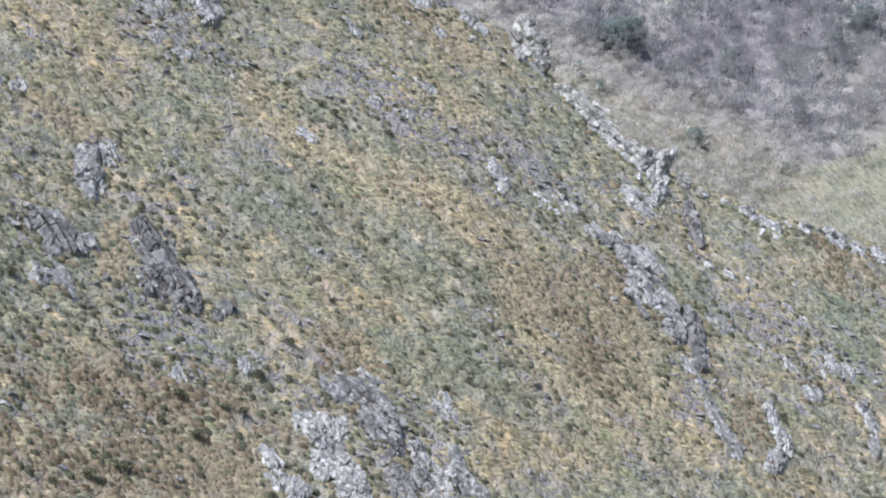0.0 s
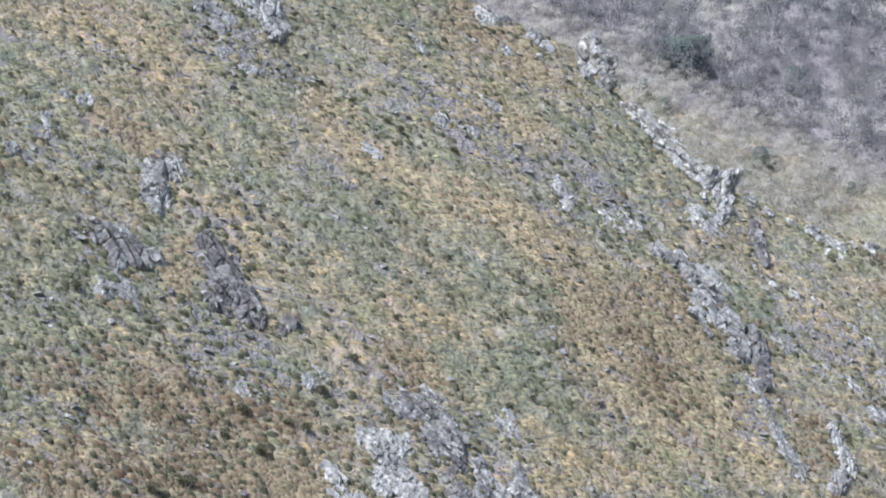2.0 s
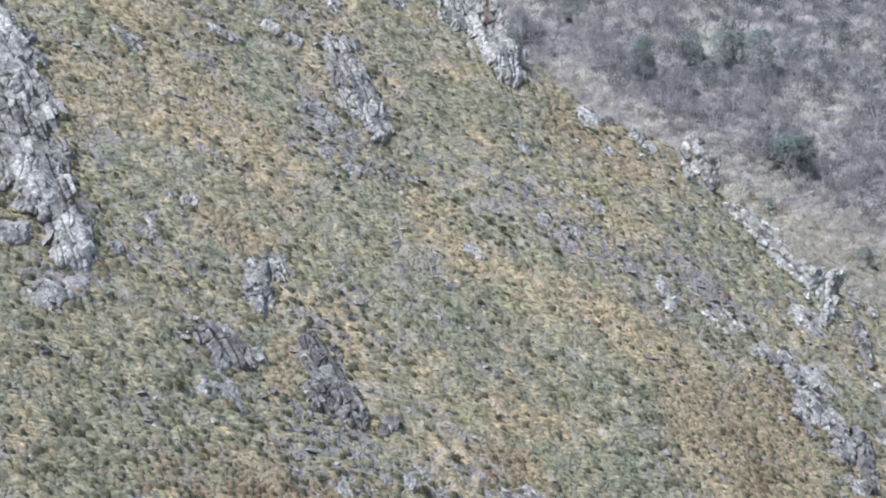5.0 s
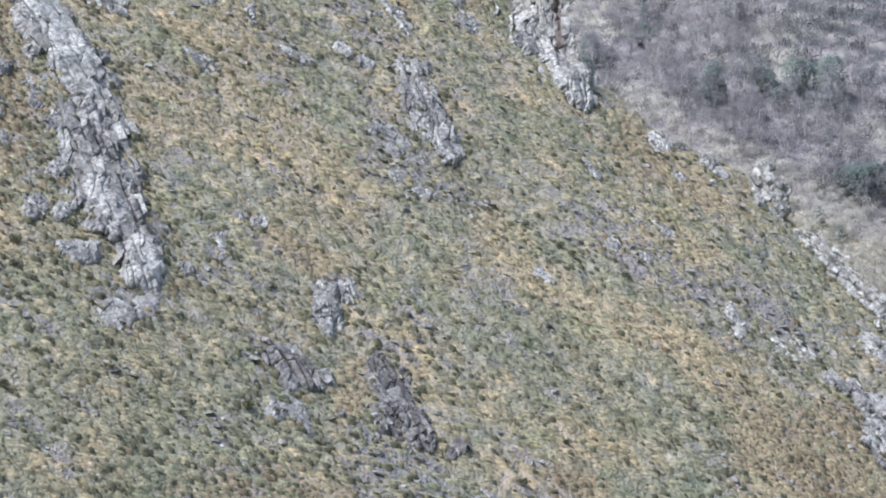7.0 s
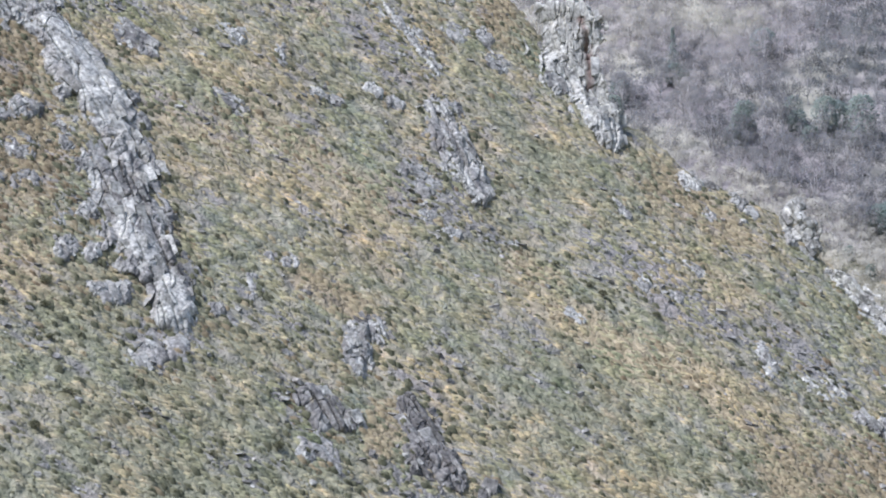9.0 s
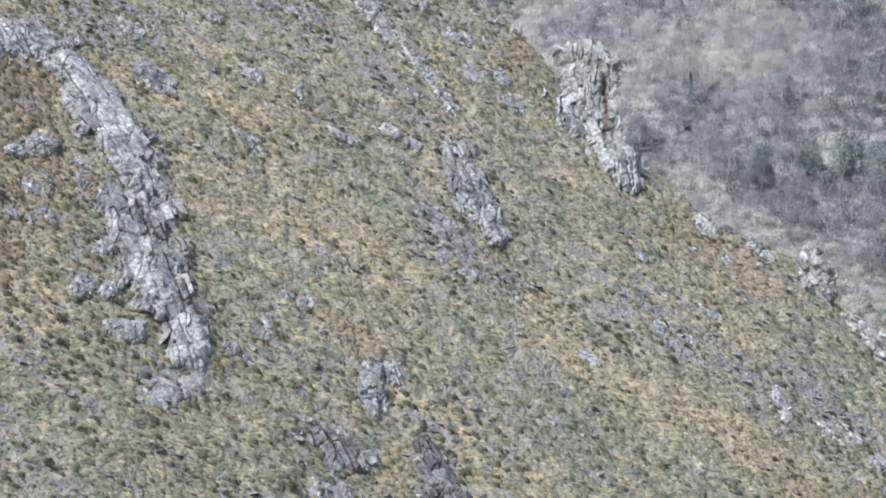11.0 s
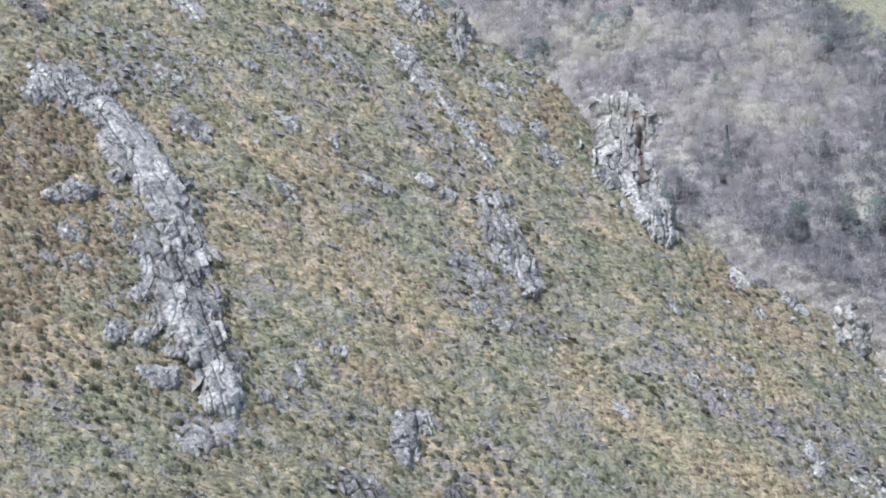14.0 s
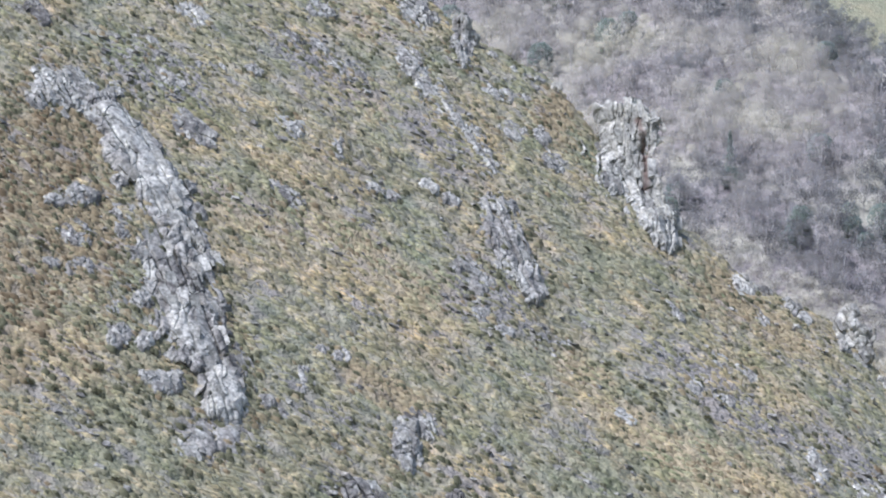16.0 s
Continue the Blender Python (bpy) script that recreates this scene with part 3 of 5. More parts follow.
        ob = new("block", r.choice(ROCKS[r.choice(tone_mix)]))
        ob.parent = top
        ob.matrix_basis = Matrix.Translation(Vector(place - base) - outward * 0.3 * big) @ frame_of @ tip @ Matrix.Diagonal((big * 0.75 * stretch * r.uniform(0.8, 1.25), big * 0.62 * r.uniform(0.75, 1.2), min(0.5, big * 0.45) * r.uniform(0.7, 1.3), 1))
    return top


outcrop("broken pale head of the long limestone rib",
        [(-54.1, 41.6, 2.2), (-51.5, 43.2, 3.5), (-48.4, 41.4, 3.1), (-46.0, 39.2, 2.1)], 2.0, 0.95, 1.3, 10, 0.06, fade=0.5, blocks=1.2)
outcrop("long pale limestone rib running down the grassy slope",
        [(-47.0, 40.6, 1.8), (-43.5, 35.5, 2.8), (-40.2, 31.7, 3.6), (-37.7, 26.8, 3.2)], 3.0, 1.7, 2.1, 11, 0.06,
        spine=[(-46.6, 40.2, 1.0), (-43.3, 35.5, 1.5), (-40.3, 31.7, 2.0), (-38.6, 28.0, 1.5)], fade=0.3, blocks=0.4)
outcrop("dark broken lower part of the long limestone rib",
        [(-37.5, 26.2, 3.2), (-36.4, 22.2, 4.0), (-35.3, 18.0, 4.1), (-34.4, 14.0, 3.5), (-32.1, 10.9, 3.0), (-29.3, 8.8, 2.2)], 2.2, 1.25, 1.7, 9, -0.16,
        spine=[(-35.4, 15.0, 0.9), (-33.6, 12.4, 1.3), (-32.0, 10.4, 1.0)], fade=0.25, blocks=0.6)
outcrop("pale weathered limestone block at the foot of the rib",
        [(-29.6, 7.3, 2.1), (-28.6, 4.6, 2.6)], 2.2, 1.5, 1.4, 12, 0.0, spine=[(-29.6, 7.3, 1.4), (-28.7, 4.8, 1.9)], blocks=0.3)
for k, (x, z, half) in enumerate([(-44.1, 31.3, 1.15), (-43.0, 27.2, 1.35), (-42.6, 24.7, 1.1), (-40.9, 21.9, 1.2), (-41.8, 16.0, 1.6), (-38.9, 16.5, 1.2), (-40.3, 12.4, 1.3), (-37.9, 11.6, 1.1)]):
    outcrop("broken grey limestone ledge beside the long rib", [(x, z, half)], 1.1, 0.9, 1.2, 13 + k, 0.04)
for k, (x, z, half) in enumerate([(-47.1, 29.0, 1.5), (-46.6, 23.6, 1.55), (-45.2, 19.5, 1.3), (-49.6, 27.7, 0.95), (-48.5, 20.0, 0.7)]):
    outcrop("low mauve-grey limestone slab sunk in bracken", [(x, z, half)], 0.8, 1.2, 1.2, 21 + k, -0.1)
outcrop("low grey limestone step in bracken",
        [(-36.8, 7.4, 1.1), (-34.7, 6.6, 1.45)], 1.1, 1.0, 1.0, 25, 0.1)
outcrop("smooth grey limestone slab sunk in turf",
        [(-30.8, 0.3, 1.4), (-27.9, 0.9, 1.8)], 0.5, 1.4, 1.3, 26)
outcrop("tall fissured limestone crag on the skyline",
        [(16.6, 47.4, 2.3), (18.4, 46.6, 3.3), (18.1, 42.0, 4.8), (19.5, 37.2, 4.5), (21.7, 32.8, 3.2), (23.9, 28.5, 1.8)], 4.0, 1.7, 1.8, 27, 0.2, cleft=[(19.8, 45.8, 0.5), (21.0, 42.0, 0.7), (20.9, 36.0, 0.6)], blocks=0.8)
outcrop("steep fluted limestone crag on the grassy slope",
        [(0.5, 31.3, 2.7), (1.6, 26.8, 3.0), (3.1, 22.8, 2.5), (5.1, 19.8, 1.7)], 2.6, 0.9, 3.6, 28, -0.04, fade=-0.1, blocks=0.2)
outcrop("small broken limestone outcrop in short grass",
        [(-4.0, 22.5, 1.56), (-1.8, 20.2, 1.84)], 1.0, 1.0, 1.2, 29)
outcrop("low limestone ledge in heath",
        [(-1.8, 16.4, 0.97)], 0.5, 0.8, 1.3, 30)
outcrop("low limestone ledge in heath",
        [(1.3, 14.3, 0.97)], 0.5, 0.8, 1.3, 31)
outcrop("upright limestone pinnacle on the ridge",
        [(-4.6, 61.2, 1.5), (-4.9, 58.2, 2.1), (-4.3, 54.8, 1.2)], 2.0, 1.0, 2.4, 32)
outcrop("rounded limestone outcrop on the ridge",
        [(-11.9, 64.0, 2.28), (-10.2, 61.4, 1.94)], 1.5, 1.3, 1.1, 33)
outcrop("thin pale limestone rib in heath",
        [(-12.2, 54.7, 1.3), (-10.0, 50.5, 1.7), (-6.0, 46.4, 1.2), (-2.8, 41.2, 1.6), (-0.6, 37.8, 1.1)], 0.8, 0.9, 1.4, 34)
outcrop("low limestone outcrop on rusty bracken",
        [(2.7, 44.0, 1.57)], 0.7, 0.9, 1.2, 35)
outcrop("low limestone outcrop on rusty bracken",
        [(6.3, 43.5, 1.42)], 0.7, 0.9, 1.2, 36)
outcrop("low limestone outcrop on rusty bracken",
        [(8.2, 39.6, 1.41)], 0.7, 0.9, 1.2, 37)
outcrop("grey limestone blocks near the skyline",
        [(-0.0, 50.2, 1.27)], 0.6, 0.9, 1.0, 38)
outcrop("grey limestone blocks near the skyline",
        [(1.6, 50.1, 1.12)], 0.6, 0.9, 1.0, 39)
outcrop("grey limestone blocks near the skyline",
        [(4.4, 49.9, 0.72)], 0.6, 0.9, 1.0, 40)
outcrop("pale limestone block on the skyline",
        [(-0.4, 56.9, 0.65)], 0.4, 0.7, 1.1, 41, 0.18)
outcrop("pale limestone block on the skyline",
        [(2.8, 54.7, 0.65)], 0.4, 0.7, 1.1, 42, 0.18)
outcrop("pale limestone block on the skyline",
        [(6.5, 53.4, 0.74)], 0.4, 0.7, 1.1, 43, 0.18)
outcrop("pale limestone block on the skyline",
        [(9.0, 52.3, 0.66)], 0.4, 0.7, 1.1, 44, 0.18)
outcrop("mottled limestone outcrop high on the slope",
        [(-25.3, 61.2, 1.72), (-23.3, 60.8, 1.57)], 1.2, 1.1, 1.0, 45)
outcrop("low broken limestone in heath",
        [(-23.9, 54.6, 1.22)], 0.5, 0.9, 1.2, 46)
outcrop("low broken limestone in heath",
        [(-27.9, 55.2, 1.36)], 0.5, 0.9, 1.2, 47)
outcrop("low broken limestone in heath",
        [(-19.6, 51.4, 1.98)], 0.5, 0.9, 1.2, 48)
outcrop("pale flat limestone slab on the slope",
        [(-40.7, 57.4, 1.18), (-38.8, 56.2, 1.03)], 0.6, 1.0, 1.3, 49, 0.18)
outcrop("dark limestone outcrop on the upper slope",
        [(-57.9, 55.0, 1.12), (-55.8, 52.6, 1.25)], 1.2, 1.2, 1.4, 50, -0.42)
outcrop("tilted limestone slab in grass",
        [(-38.4, 40.1, 1.38), (-35.8, 37.9, 1.38)], 0.7, 1.2, 1.5, 51)
outcrop("weathered limestone patch in heath",
        [(-40.8, 45.7, 1.69)], 0.4, 0.9, 1.2, 52)
outcrop("weathered limestone patch in heath",
        [(-36.0, 49.0, 1.01)], 0.4, 0.9, 1.2, 53)
outcrop("weathered limestone patch in heath",
        [(-37.9, 48.3, 1.0)], 0.4, 0.9, 1.2, 54)
outcrop("pale limestone ledge in grass",
        [(-27.8, 41.7, 1.0), (-25.6, 40.2, 1.14)], 0.5, 0.9, 1.3, 55, 0.18)
outcrop("narrow upright limestone stone",
        [(-20.2, 39.6, 0.72), (-19.8, 37.6, 0.72)], 0.8, 0.8, 1.4, 56)
outcrop("sunken limestone slab in dry grass",
        [(-27.1, 31.9, 1.11), (-24.6, 29.8, 1.24)], 0.4, 1.1, 1.5, 57)
outcrop("low limestone ledge in grass",
        [(-15.5, 33.0, 0.86)], 0.5, 0.8, 1.2, 58)
outcrop("low limestone ledge in grass",
        [(-13.4, 32.1, 1.01)], 0.5, 0.8, 1.2, 59)
outcrop("low limestone ledge in grass",
        [(-8.5, 34.0, 1.03)], 0.5, 0.8, 1.2, 60)
outcrop("low limestone ledge in grass",
        [(-5.6, 32.4, 1.03)], 0.5, 0.8, 1.2, 61)
outcrop("grey limestone blocks in heath",
        [(-19.8, 11.0, 0.78)], 0.5, 0.9, 1.2, 62)
outcrop("grey limestone blocks in heath",
        [(-17.3, 10.4, 0.91)], 0.5, 0.9, 1.2, 63)
outcrop("upright pale stone on the slope",
        [(-21.4, 8.6, 0.64), (-21.2, 6.7, 0.82)], 0.9, 0.9, 1.2, 64)
outcrop("rounded limestone lump with dark lichen",
        [(-10.3, 2.0, 1.66), (-9.7, -0.8, 1.89)], 1.8, 1.5, 1.1, 65)
outcrop("dark limestone blocks behind the lump",
        [(-8.8, 3.9, 1.29), (-6.8, 1.6, 1.03)], 1.0, 1.1, 1.4, 66, -0.42)
outcrop("pale boulder standing in bracken",
        [(15.4, 4.1, 0.9), (16.4, 3.1, 0.83)], 0.9, 1.0, 1.2, 67, 0.18)
outcrop("small limestone step in grass",
        [(23.1, 19.1, 0.67), (24.6, 17.2, 0.75)], 0.5, 0.8, 1.3, 68)
outcrop("low limestone ledge in short grass",
        [(5.9, 14.2, 0.63), (8.8, 12.9, 0.85)], 0.4, 0.8, 1.5, 69)
outcrop("limestone block sunk in grass",
        [(29.4, 11.4, 1.04)], 0.5, 0.9, 1.2, 70)
outcrop("limestone block sunk in grass",
        [(32.4, 9.6, 1.48)], 0.5, 0.9, 1.2, 71)
outcrop("limestone block sunk in grass",
        [(34.0, 9.3, 0.89)], 0.5, 0.9, 1.2, 72)
outcrop("grey boulder on rusty bracken",
        [(36.7, 17.7, 0.93)], 0.7, 0.9, 1.0, 73)
outcrop("limestone ledges below the skyline",
        [(34.9, 22.4, 1.42)], 0.7, 1.0, 1.3, 74)
outcrop("limestone ledges below the skyline",
        [(37.7, 21.2, 1.26)], 0.7, 1.0, 1.3, 75)
outcrop("limestone ledges below the skyline",
        [(41.2, 19.6, 1.26)], 0.7, 1.0, 1.3, 76)
outcrop("limestone ledges below the skyline",
        [(43.2, 18.1, 0.95)], 0.7, 1.0, 1.3, 77)
outcrop("bright white limestone tor on the skyline",
        [(49.2, 17.8, 1.9), (50.3, 15.3, 2.22), (51.5, 13.0, 1.27)], 2.2, 1.3, 1.1, 78, 0.18)
outcrop("stepped limestone slabs along the ridge",
        [(54.6, 8.8, 0.8), (56.6, 6.4, 1.5), (58.6, 4.0, 2.1), (60.0, 2.2, 1.9), (62.8, -0.6, 1.3)], 1.2, 1.1, 1.4, 79, 0.18)
outcrop("jointed limestone crag on the ridge",
        [(67.0, -0.9, 1.55), (65.0, -3.0, 3.08), (65.2, -5.4, 1.99)], 1.4, 1.2, 1.2, 80, 0.18)
outcrop("sloping limestone slab on the ridge",
        [(60.5, -5.5, 1.51), (62.6, -7.5, 1.8)], 0.8, 1.2, 1.5, 81, 0.18)
outcrop("dark limestone pillar near the ridge",
        [(69.2, -8.3, 1.37), (68.9, -10.9, 1.28), (69.5, -12.7, 0.75)], 1.5, 1.2, 1.5, 82, -0.42)
outcrop("pale limestone blocks on the far ridge",
        [(79.6, -9.3, 0.98)], 0.74, 1.0, 1.2, 83, 0.38)
outcrop("pale limestone blocks on the far ridge",
        [(81.8, -11.1, 1.43)], 0.89, 1.0, 1.3, 84, 0.38)
outcrop("pale limestone blocks on the far ridge",
        [(88.0, -11.6, 1.07)], 0.73, 1.0, 1.3, 85, 0.38)
outcrop("pale limestone blocks on the far ridge",
        [(92.9, -13.7, 1.60)], 0.90, 1.0, 1.3, 86, 0.38)
outcrop("pale limestone blocks on the far ridge",
        [(99.8, -16.2, 1.21)], 0.91, 1.0, 1.7, 87, 0.38)
outcrop("grooved pale limestone outcrop",
        [(46.1, -4.9, 1.16), (48.8, -5.7, 1.6), (50.1, -7.2, 1.31)], 0.9, 1.0, 1.5, 88, 0.18)
outcrop("small grooved limestone outcrop",
        [(40.6, -1.4, 0.87), (41.3, -3.2, 1.01)], 0.7, 0.9, 1.4, 89)
outcrop("long limestone rib ending the bracken slope",
        [(52.4, -9.8, 1.01), (56.0, -11.6, 1.46), (58.8, -14.5, 2.46), (59.2, -17.2, 3.72), (61.4, -19.9, 2.42), (61.8, -22.2, 1.84)], 2.2, 1.4, 1.4, 90)
outcrop("dark hollowed limestone buttress",
        [(64.5, -22.2, 1.85), (64.6, -24.5, 2.26), (64.2, -26.3, 1.4)], 2.0, 1.4, 1.5, 91, -0.42)
outcrop("thin limestone spine going down the slope",
        [(62.0, -26.1, 0.69), (62.6, -28.6, 0.82), (63.5, -30.9, 0.95), (64.1, -33.5, 1.08), (65.1, -36.3, 0.94)], 0.9, 0.9, 1.8, 92)
outcrop("steep narrow limestone slab",
        [(72.5, -32.3, 0.63), (72.6, -34.6, 1.1), (73.0, -36.7, 1.03), (70.3, -38.5, 0.94)], 0.9, 1.0, 1.7, 93)
outcrop("steep limestone slab above bracken",
        [(86.9, -33.9, 1.01), (87.4, -36.5, 1.28), (86.7, -39.1, 0.98)], 0.9, 1.1, 1.6, 94)
outcrop("pale smooth limestone slabs in grass",
        [(82.9, -28.2, 1.6), (86.3, -29.7, 1.17)], 0.7, 1.4, 1.6, 95, 0.18)
outcrop("low limestone ledges in heath",
        [(75.5, -26.7, 0.86)], 0.5, 0.9, 1.4, 96)
outcrop("low limestone ledges in heath",
        [(77.7, -28.4, 1.29)], 0.5, 0.9, 1.4, 97)
outcrop("low limestone ledges in heath",
        [(79.8, -29.9, 1.0)], 0.5, 0.9, 1.4, 98)
outcrop("low limestone ledges in heath",
        [(74.1, -25.7, 0.72)], 0.5, 0.9, 1.4, 99)
outcrop("low limestone ledges in heath",
        [(79.9, -31.5, 1.28)], 0.5, 0.9, 1.4, 100)
outcrop("low line of limestone along the slope",
        [(69.8, -15.3, 0.59)], 0.5, 0.8, 1.6, 101)
outcrop("low line of limestone along the slope",
        [(72.6, -16.6, 0.74)], 0.5, 0.8, 1.6, 102)
outcrop("low line of limestone along the slope",
        [(75.6, -18.1, 0.74)], 0.5, 0.8, 1.6, 103)
outcrop("low line of limestone along the slope",
        [(80.1, -21.8, 0.89)], 0.5, 0.8, 1.6, 104)
outcrop("low line of limestone along the slope",
        [(81.9, -23.3, 0.89)], 0.5, 0.8, 1.6, 105)
outcrop("low line of limestone along the slope",
        [(82.7, -25.8, 0.73)], 0.5, 0.8, 1.6, 106)
outcrop("limestone ledge beside the buttress",
        [(68.2, -21.7, 1.44), (69.5, -23.0, 1.01)], 0.6, 1.0, 1.2, 107)
outcrop("limestone ledge in grass",
        [(72.7, -26.1, 1.0)], 0.4, 0.9, 1.3, 108)
outcrop("dark broken limestone outcrop with rubble",
        [(-4.2, -6.3, 1.62), (-2.8, -8.3, 2.73), (-2.0, -11.3, 2.58), (-0.2, -13.2, 1.84), (1.2, -14.7, 0.86)], 2.2, 1.4, 1.3, 109, -0.42)
outcrop("dark rounded limestone outcrop",
        [(-14.9, -4.6, 1.5), (-12.8, -6.2, 2.3), (-10.6, -7.6, 1.35)], 2.0, 1.7, 1.8, 110, -0.3)
outcrop("limestone lump with pale top",
        [(-10.3, 1.7, 1.4), (-10.0, -0.6, 1.64), (-8.1, 2.6, 1.42), (-7.3, 1.2, 0.9)], 1.4, 1.3, 1.1, 111)
outcrop("low grey limestone blocks in grass",
        [(-14.7, -9.4, 1.18), (-13.0, -10.4, 0.95), (-11.3, -12.6, 0.71)], 0.6, 1.0, 1.3, 112)
outcrop("dark boulder below the outcrop",
        [(4.1, -15.4, 0.98), (4.9, -15.3, 0.74)], 1.0, 1.1, 1.0, 113, -0.42)
outcrop("pale tilted slab in bracken",
        [(-0.3, -20.8, 0.94), (0.9, -21.7, 0.71)], 0.5, 1.1, 1.8, 114, 0.18)
outcrop("grey boulders in heath",
        [(6.7, -20.7, 1.08), (8.5, -21.1, 0.6)], 0.6, 1.1, 1.1, 115)
outcrop("white blocky limestone outcrop above a drop",
        [(12.5, -27.3, 1.55)], 2.0, 0.9, 1.0, 116, 0.25, blocks=3.0)
outcrop("white blocky limestone outcrop above a drop",
        [(14.6, -28.4, 2.02)], 2.0, 0.9, 1.0, 117, 0.25, blocks=3.0)
outcrop("white blocky limestone outcrop above a drop",
        [(13.4, -30.8, 1.99)], 2.0, 0.9, 1.0, 118, 0.25, blocks=3.0)
outcrop("white blocky limestone outcrop above a drop",
        [(15.7, -31.5, 1.76)], 2.0, 0.9, 1.0, 119, 0.25, blocks=3.0)
outcrop("white blocky limestone outcrop above a drop",
        [(16.7, -33.6, 1.98)], 2.0, 0.9, 1.0, 120, 0.25, blocks=3.0)
outcrop("dark broken limestone crag with heath",
        [(15.4, -24.2, 1.5), (18.9, -25.0, 2.0), (21.3, -27.0, 2.0), (21.9, -30.0, 1.9), (19.6, -28.2, 1.6)], 1.8, 1.1, 1.9, 121, -0.3)
outcrop("pale limestone blocks beside the crag",
        [(8.0, -29.9, 1.04)], 1.0, 1.3, 1.3, 122, 0.2, blocks=2.0)
outcrop("pale limestone blocks beside the crag",
        [(8.7, -31.5, 1.26)], 1.0, 1.3, 1.3, 123, 0.2, blocks=2.0)
outcrop("pale limestone blocks beside the crag",
        [(10.4, -32.9, 1.26)], 1.0, 1.3, 1.3, 124, 0.2, blocks=2.0)
outcrop("steep grey limestone slabs below the crag",
        [(24.1, -30.6, 1.2), (25.3, -33.3, 1.8), (26.4, -35.6, 2.0)], 1.4, 1.2, 2.2, 125)
outcrop("steep grey limestone slabs in heath",
        [(28.4, -31.8, 1.0), (29.0, -34.2, 1.4), (30.8, -36.1, 1.2)], 1.1, 1.0, 2.2, 126)
outcrop("dark limestone steps below the white blocks",
        [(20.3, -31.4, 1.2), (21.6, -33.4, 1.6), (22.6, -35.6, 1.7)], 1.1, 1.0, 1.6, 127, -0.42)
outcrop("low flat limestone in grass",
        [(27.8, -26.6, 0.99), (29.0, -28.3, 0.74)], 0.3, 1.0, 1.4, 128)
outcrop("limestone outcrop above dry grass",
        [(-37.8, 39.8, 1.38)], 0.6, 1.0, 1.4, 129)
outcrop("limestone outcrop above dry grass",
        [(-35.8, 38.3, 1.24)], 0.6, 1.0, 1.4, 130)
outcrop("limestone outcrop above dry grass",
        [(-26.1, 30.9, 1.38)], 0.6, 1.0, 1.4, 131)
outcrop("limestone outcrop above dry grass",
        [(-27.2, 32.1, 0.83)], 0.6, 1.0, 1.4, 132)
outcrop("limestone block on the grassy slope",
        [(-18.7, 1.4, 0.99)], 0.5, 0.9, 1.2, 133)
outcrop("limestone block on the grassy slope",
        [(-17.2, 0.1, 0.74)], 0.5, 0.9, 1.2, 134)
outcrop("limestone block on the grassy slope",
        [(-24.8, 5.1, 0.86)], 0.5, 0.9, 1.2, 135)
outcrop("limestone block on the grassy slope",
        [(-23.2, 3.6, 0.62)], 0.5, 0.9, 1.2, 136)
outcrop("grey rounded rock at the base of the slope",
        [(-49.0, -1.9, 0.87), (-48.8, -3.2, 0.98)], 1.0, 1.3, 1.0, 137)
outcrop("grooved limestone rock in grass",
        [(40.5, -1.4, 1.01), (41.3, -3.6, 1.08)], 0.8, 1.0, 1.5, 139, 0.18)
outcrop("grey limestone patch in short grass",
        [(14.2, 6.7, 0.7)], 0.3, 0.8, 1.3, 140)
outcrop("grey limestone patch in short grass",
        [(25.4, 7.6, 1.15)], 0.3, 0.8, 1.3, 141)
outcrop("grey limestone patch in short grass",
        [(29.8, 6.1, 0.87)], 0.3, 0.8, 1.3, 142)
outcrop("pale limestone block along the ridge",
        [(53.4, 9.6, 0.61)], 0.83, 0.9, 1.3, 143, 0.38)
outcrop("pale limestone block along the ridge",
        [(54.8, 7.2, 0.84)], 0.92, 0.9, 1.5, 144, 0.38)
outcrop("pale limestone block along the ridge",
        [(61.7, 0.7, 0.87)], 0.92, 0.9, 1.7, 145, 0.38)
outcrop("pale limestone block along the ridge",
        [(64.1, -0.8, 1.03)], 0.81, 0.9, 1.3, 146, 0.38)
outcrop("pale limestone block along the ridge",
        [(70.0, -4.0, 1.03)], 0.71, 0.9, 1.6, 147, 0.38)
outcrop("pale limestone block along the ridge",
        [(72.5, -6.1, 0.86)], 0.79, 0.9, 1.8, 148, 0.38)
outcrop("pale limestone block along the ridge",
        [(75.8, -7.6, 0.87)], 0.86, 0.9, 1.4, 149, 0.38)
outcrop("pale limestone block along the ridge",
        [(78.8, -8.7, 0.77)], 0.84, 0.9, 1.7, 150, 0.38)
outcrop("pale limestone block along the ridge",
        [(84.7, -10.9, 0.68)], 0.89, 0.9, 1.6, 151, 0.38)
outcrop("pale limestone block along the ridge",
        [(90.2, -12.3, 0.70)], 0.81, 0.9, 1.2, 152, 0.38)
outcrop("pale limestone block along the ridge",
        [(96.3, -15.3, 1.09)], 0.88, 0.9, 1.8, 153, 0.38)
outcrop("grey limestone ledges high on the slope",
        [(-43.7, 51.5, 0.86)], 0.4, 0.9, 1.3, 154)
outcrop("grey limestone ledges high on the slope",
        [(-45.2, 49.4, 0.99)], 0.4, 0.9, 1.3, 155)
outcrop("grey limestone ledges high on the slope",
        [(-31.3, 48.9, 1.02)], 0.4, 0.9, 1.3, 156)



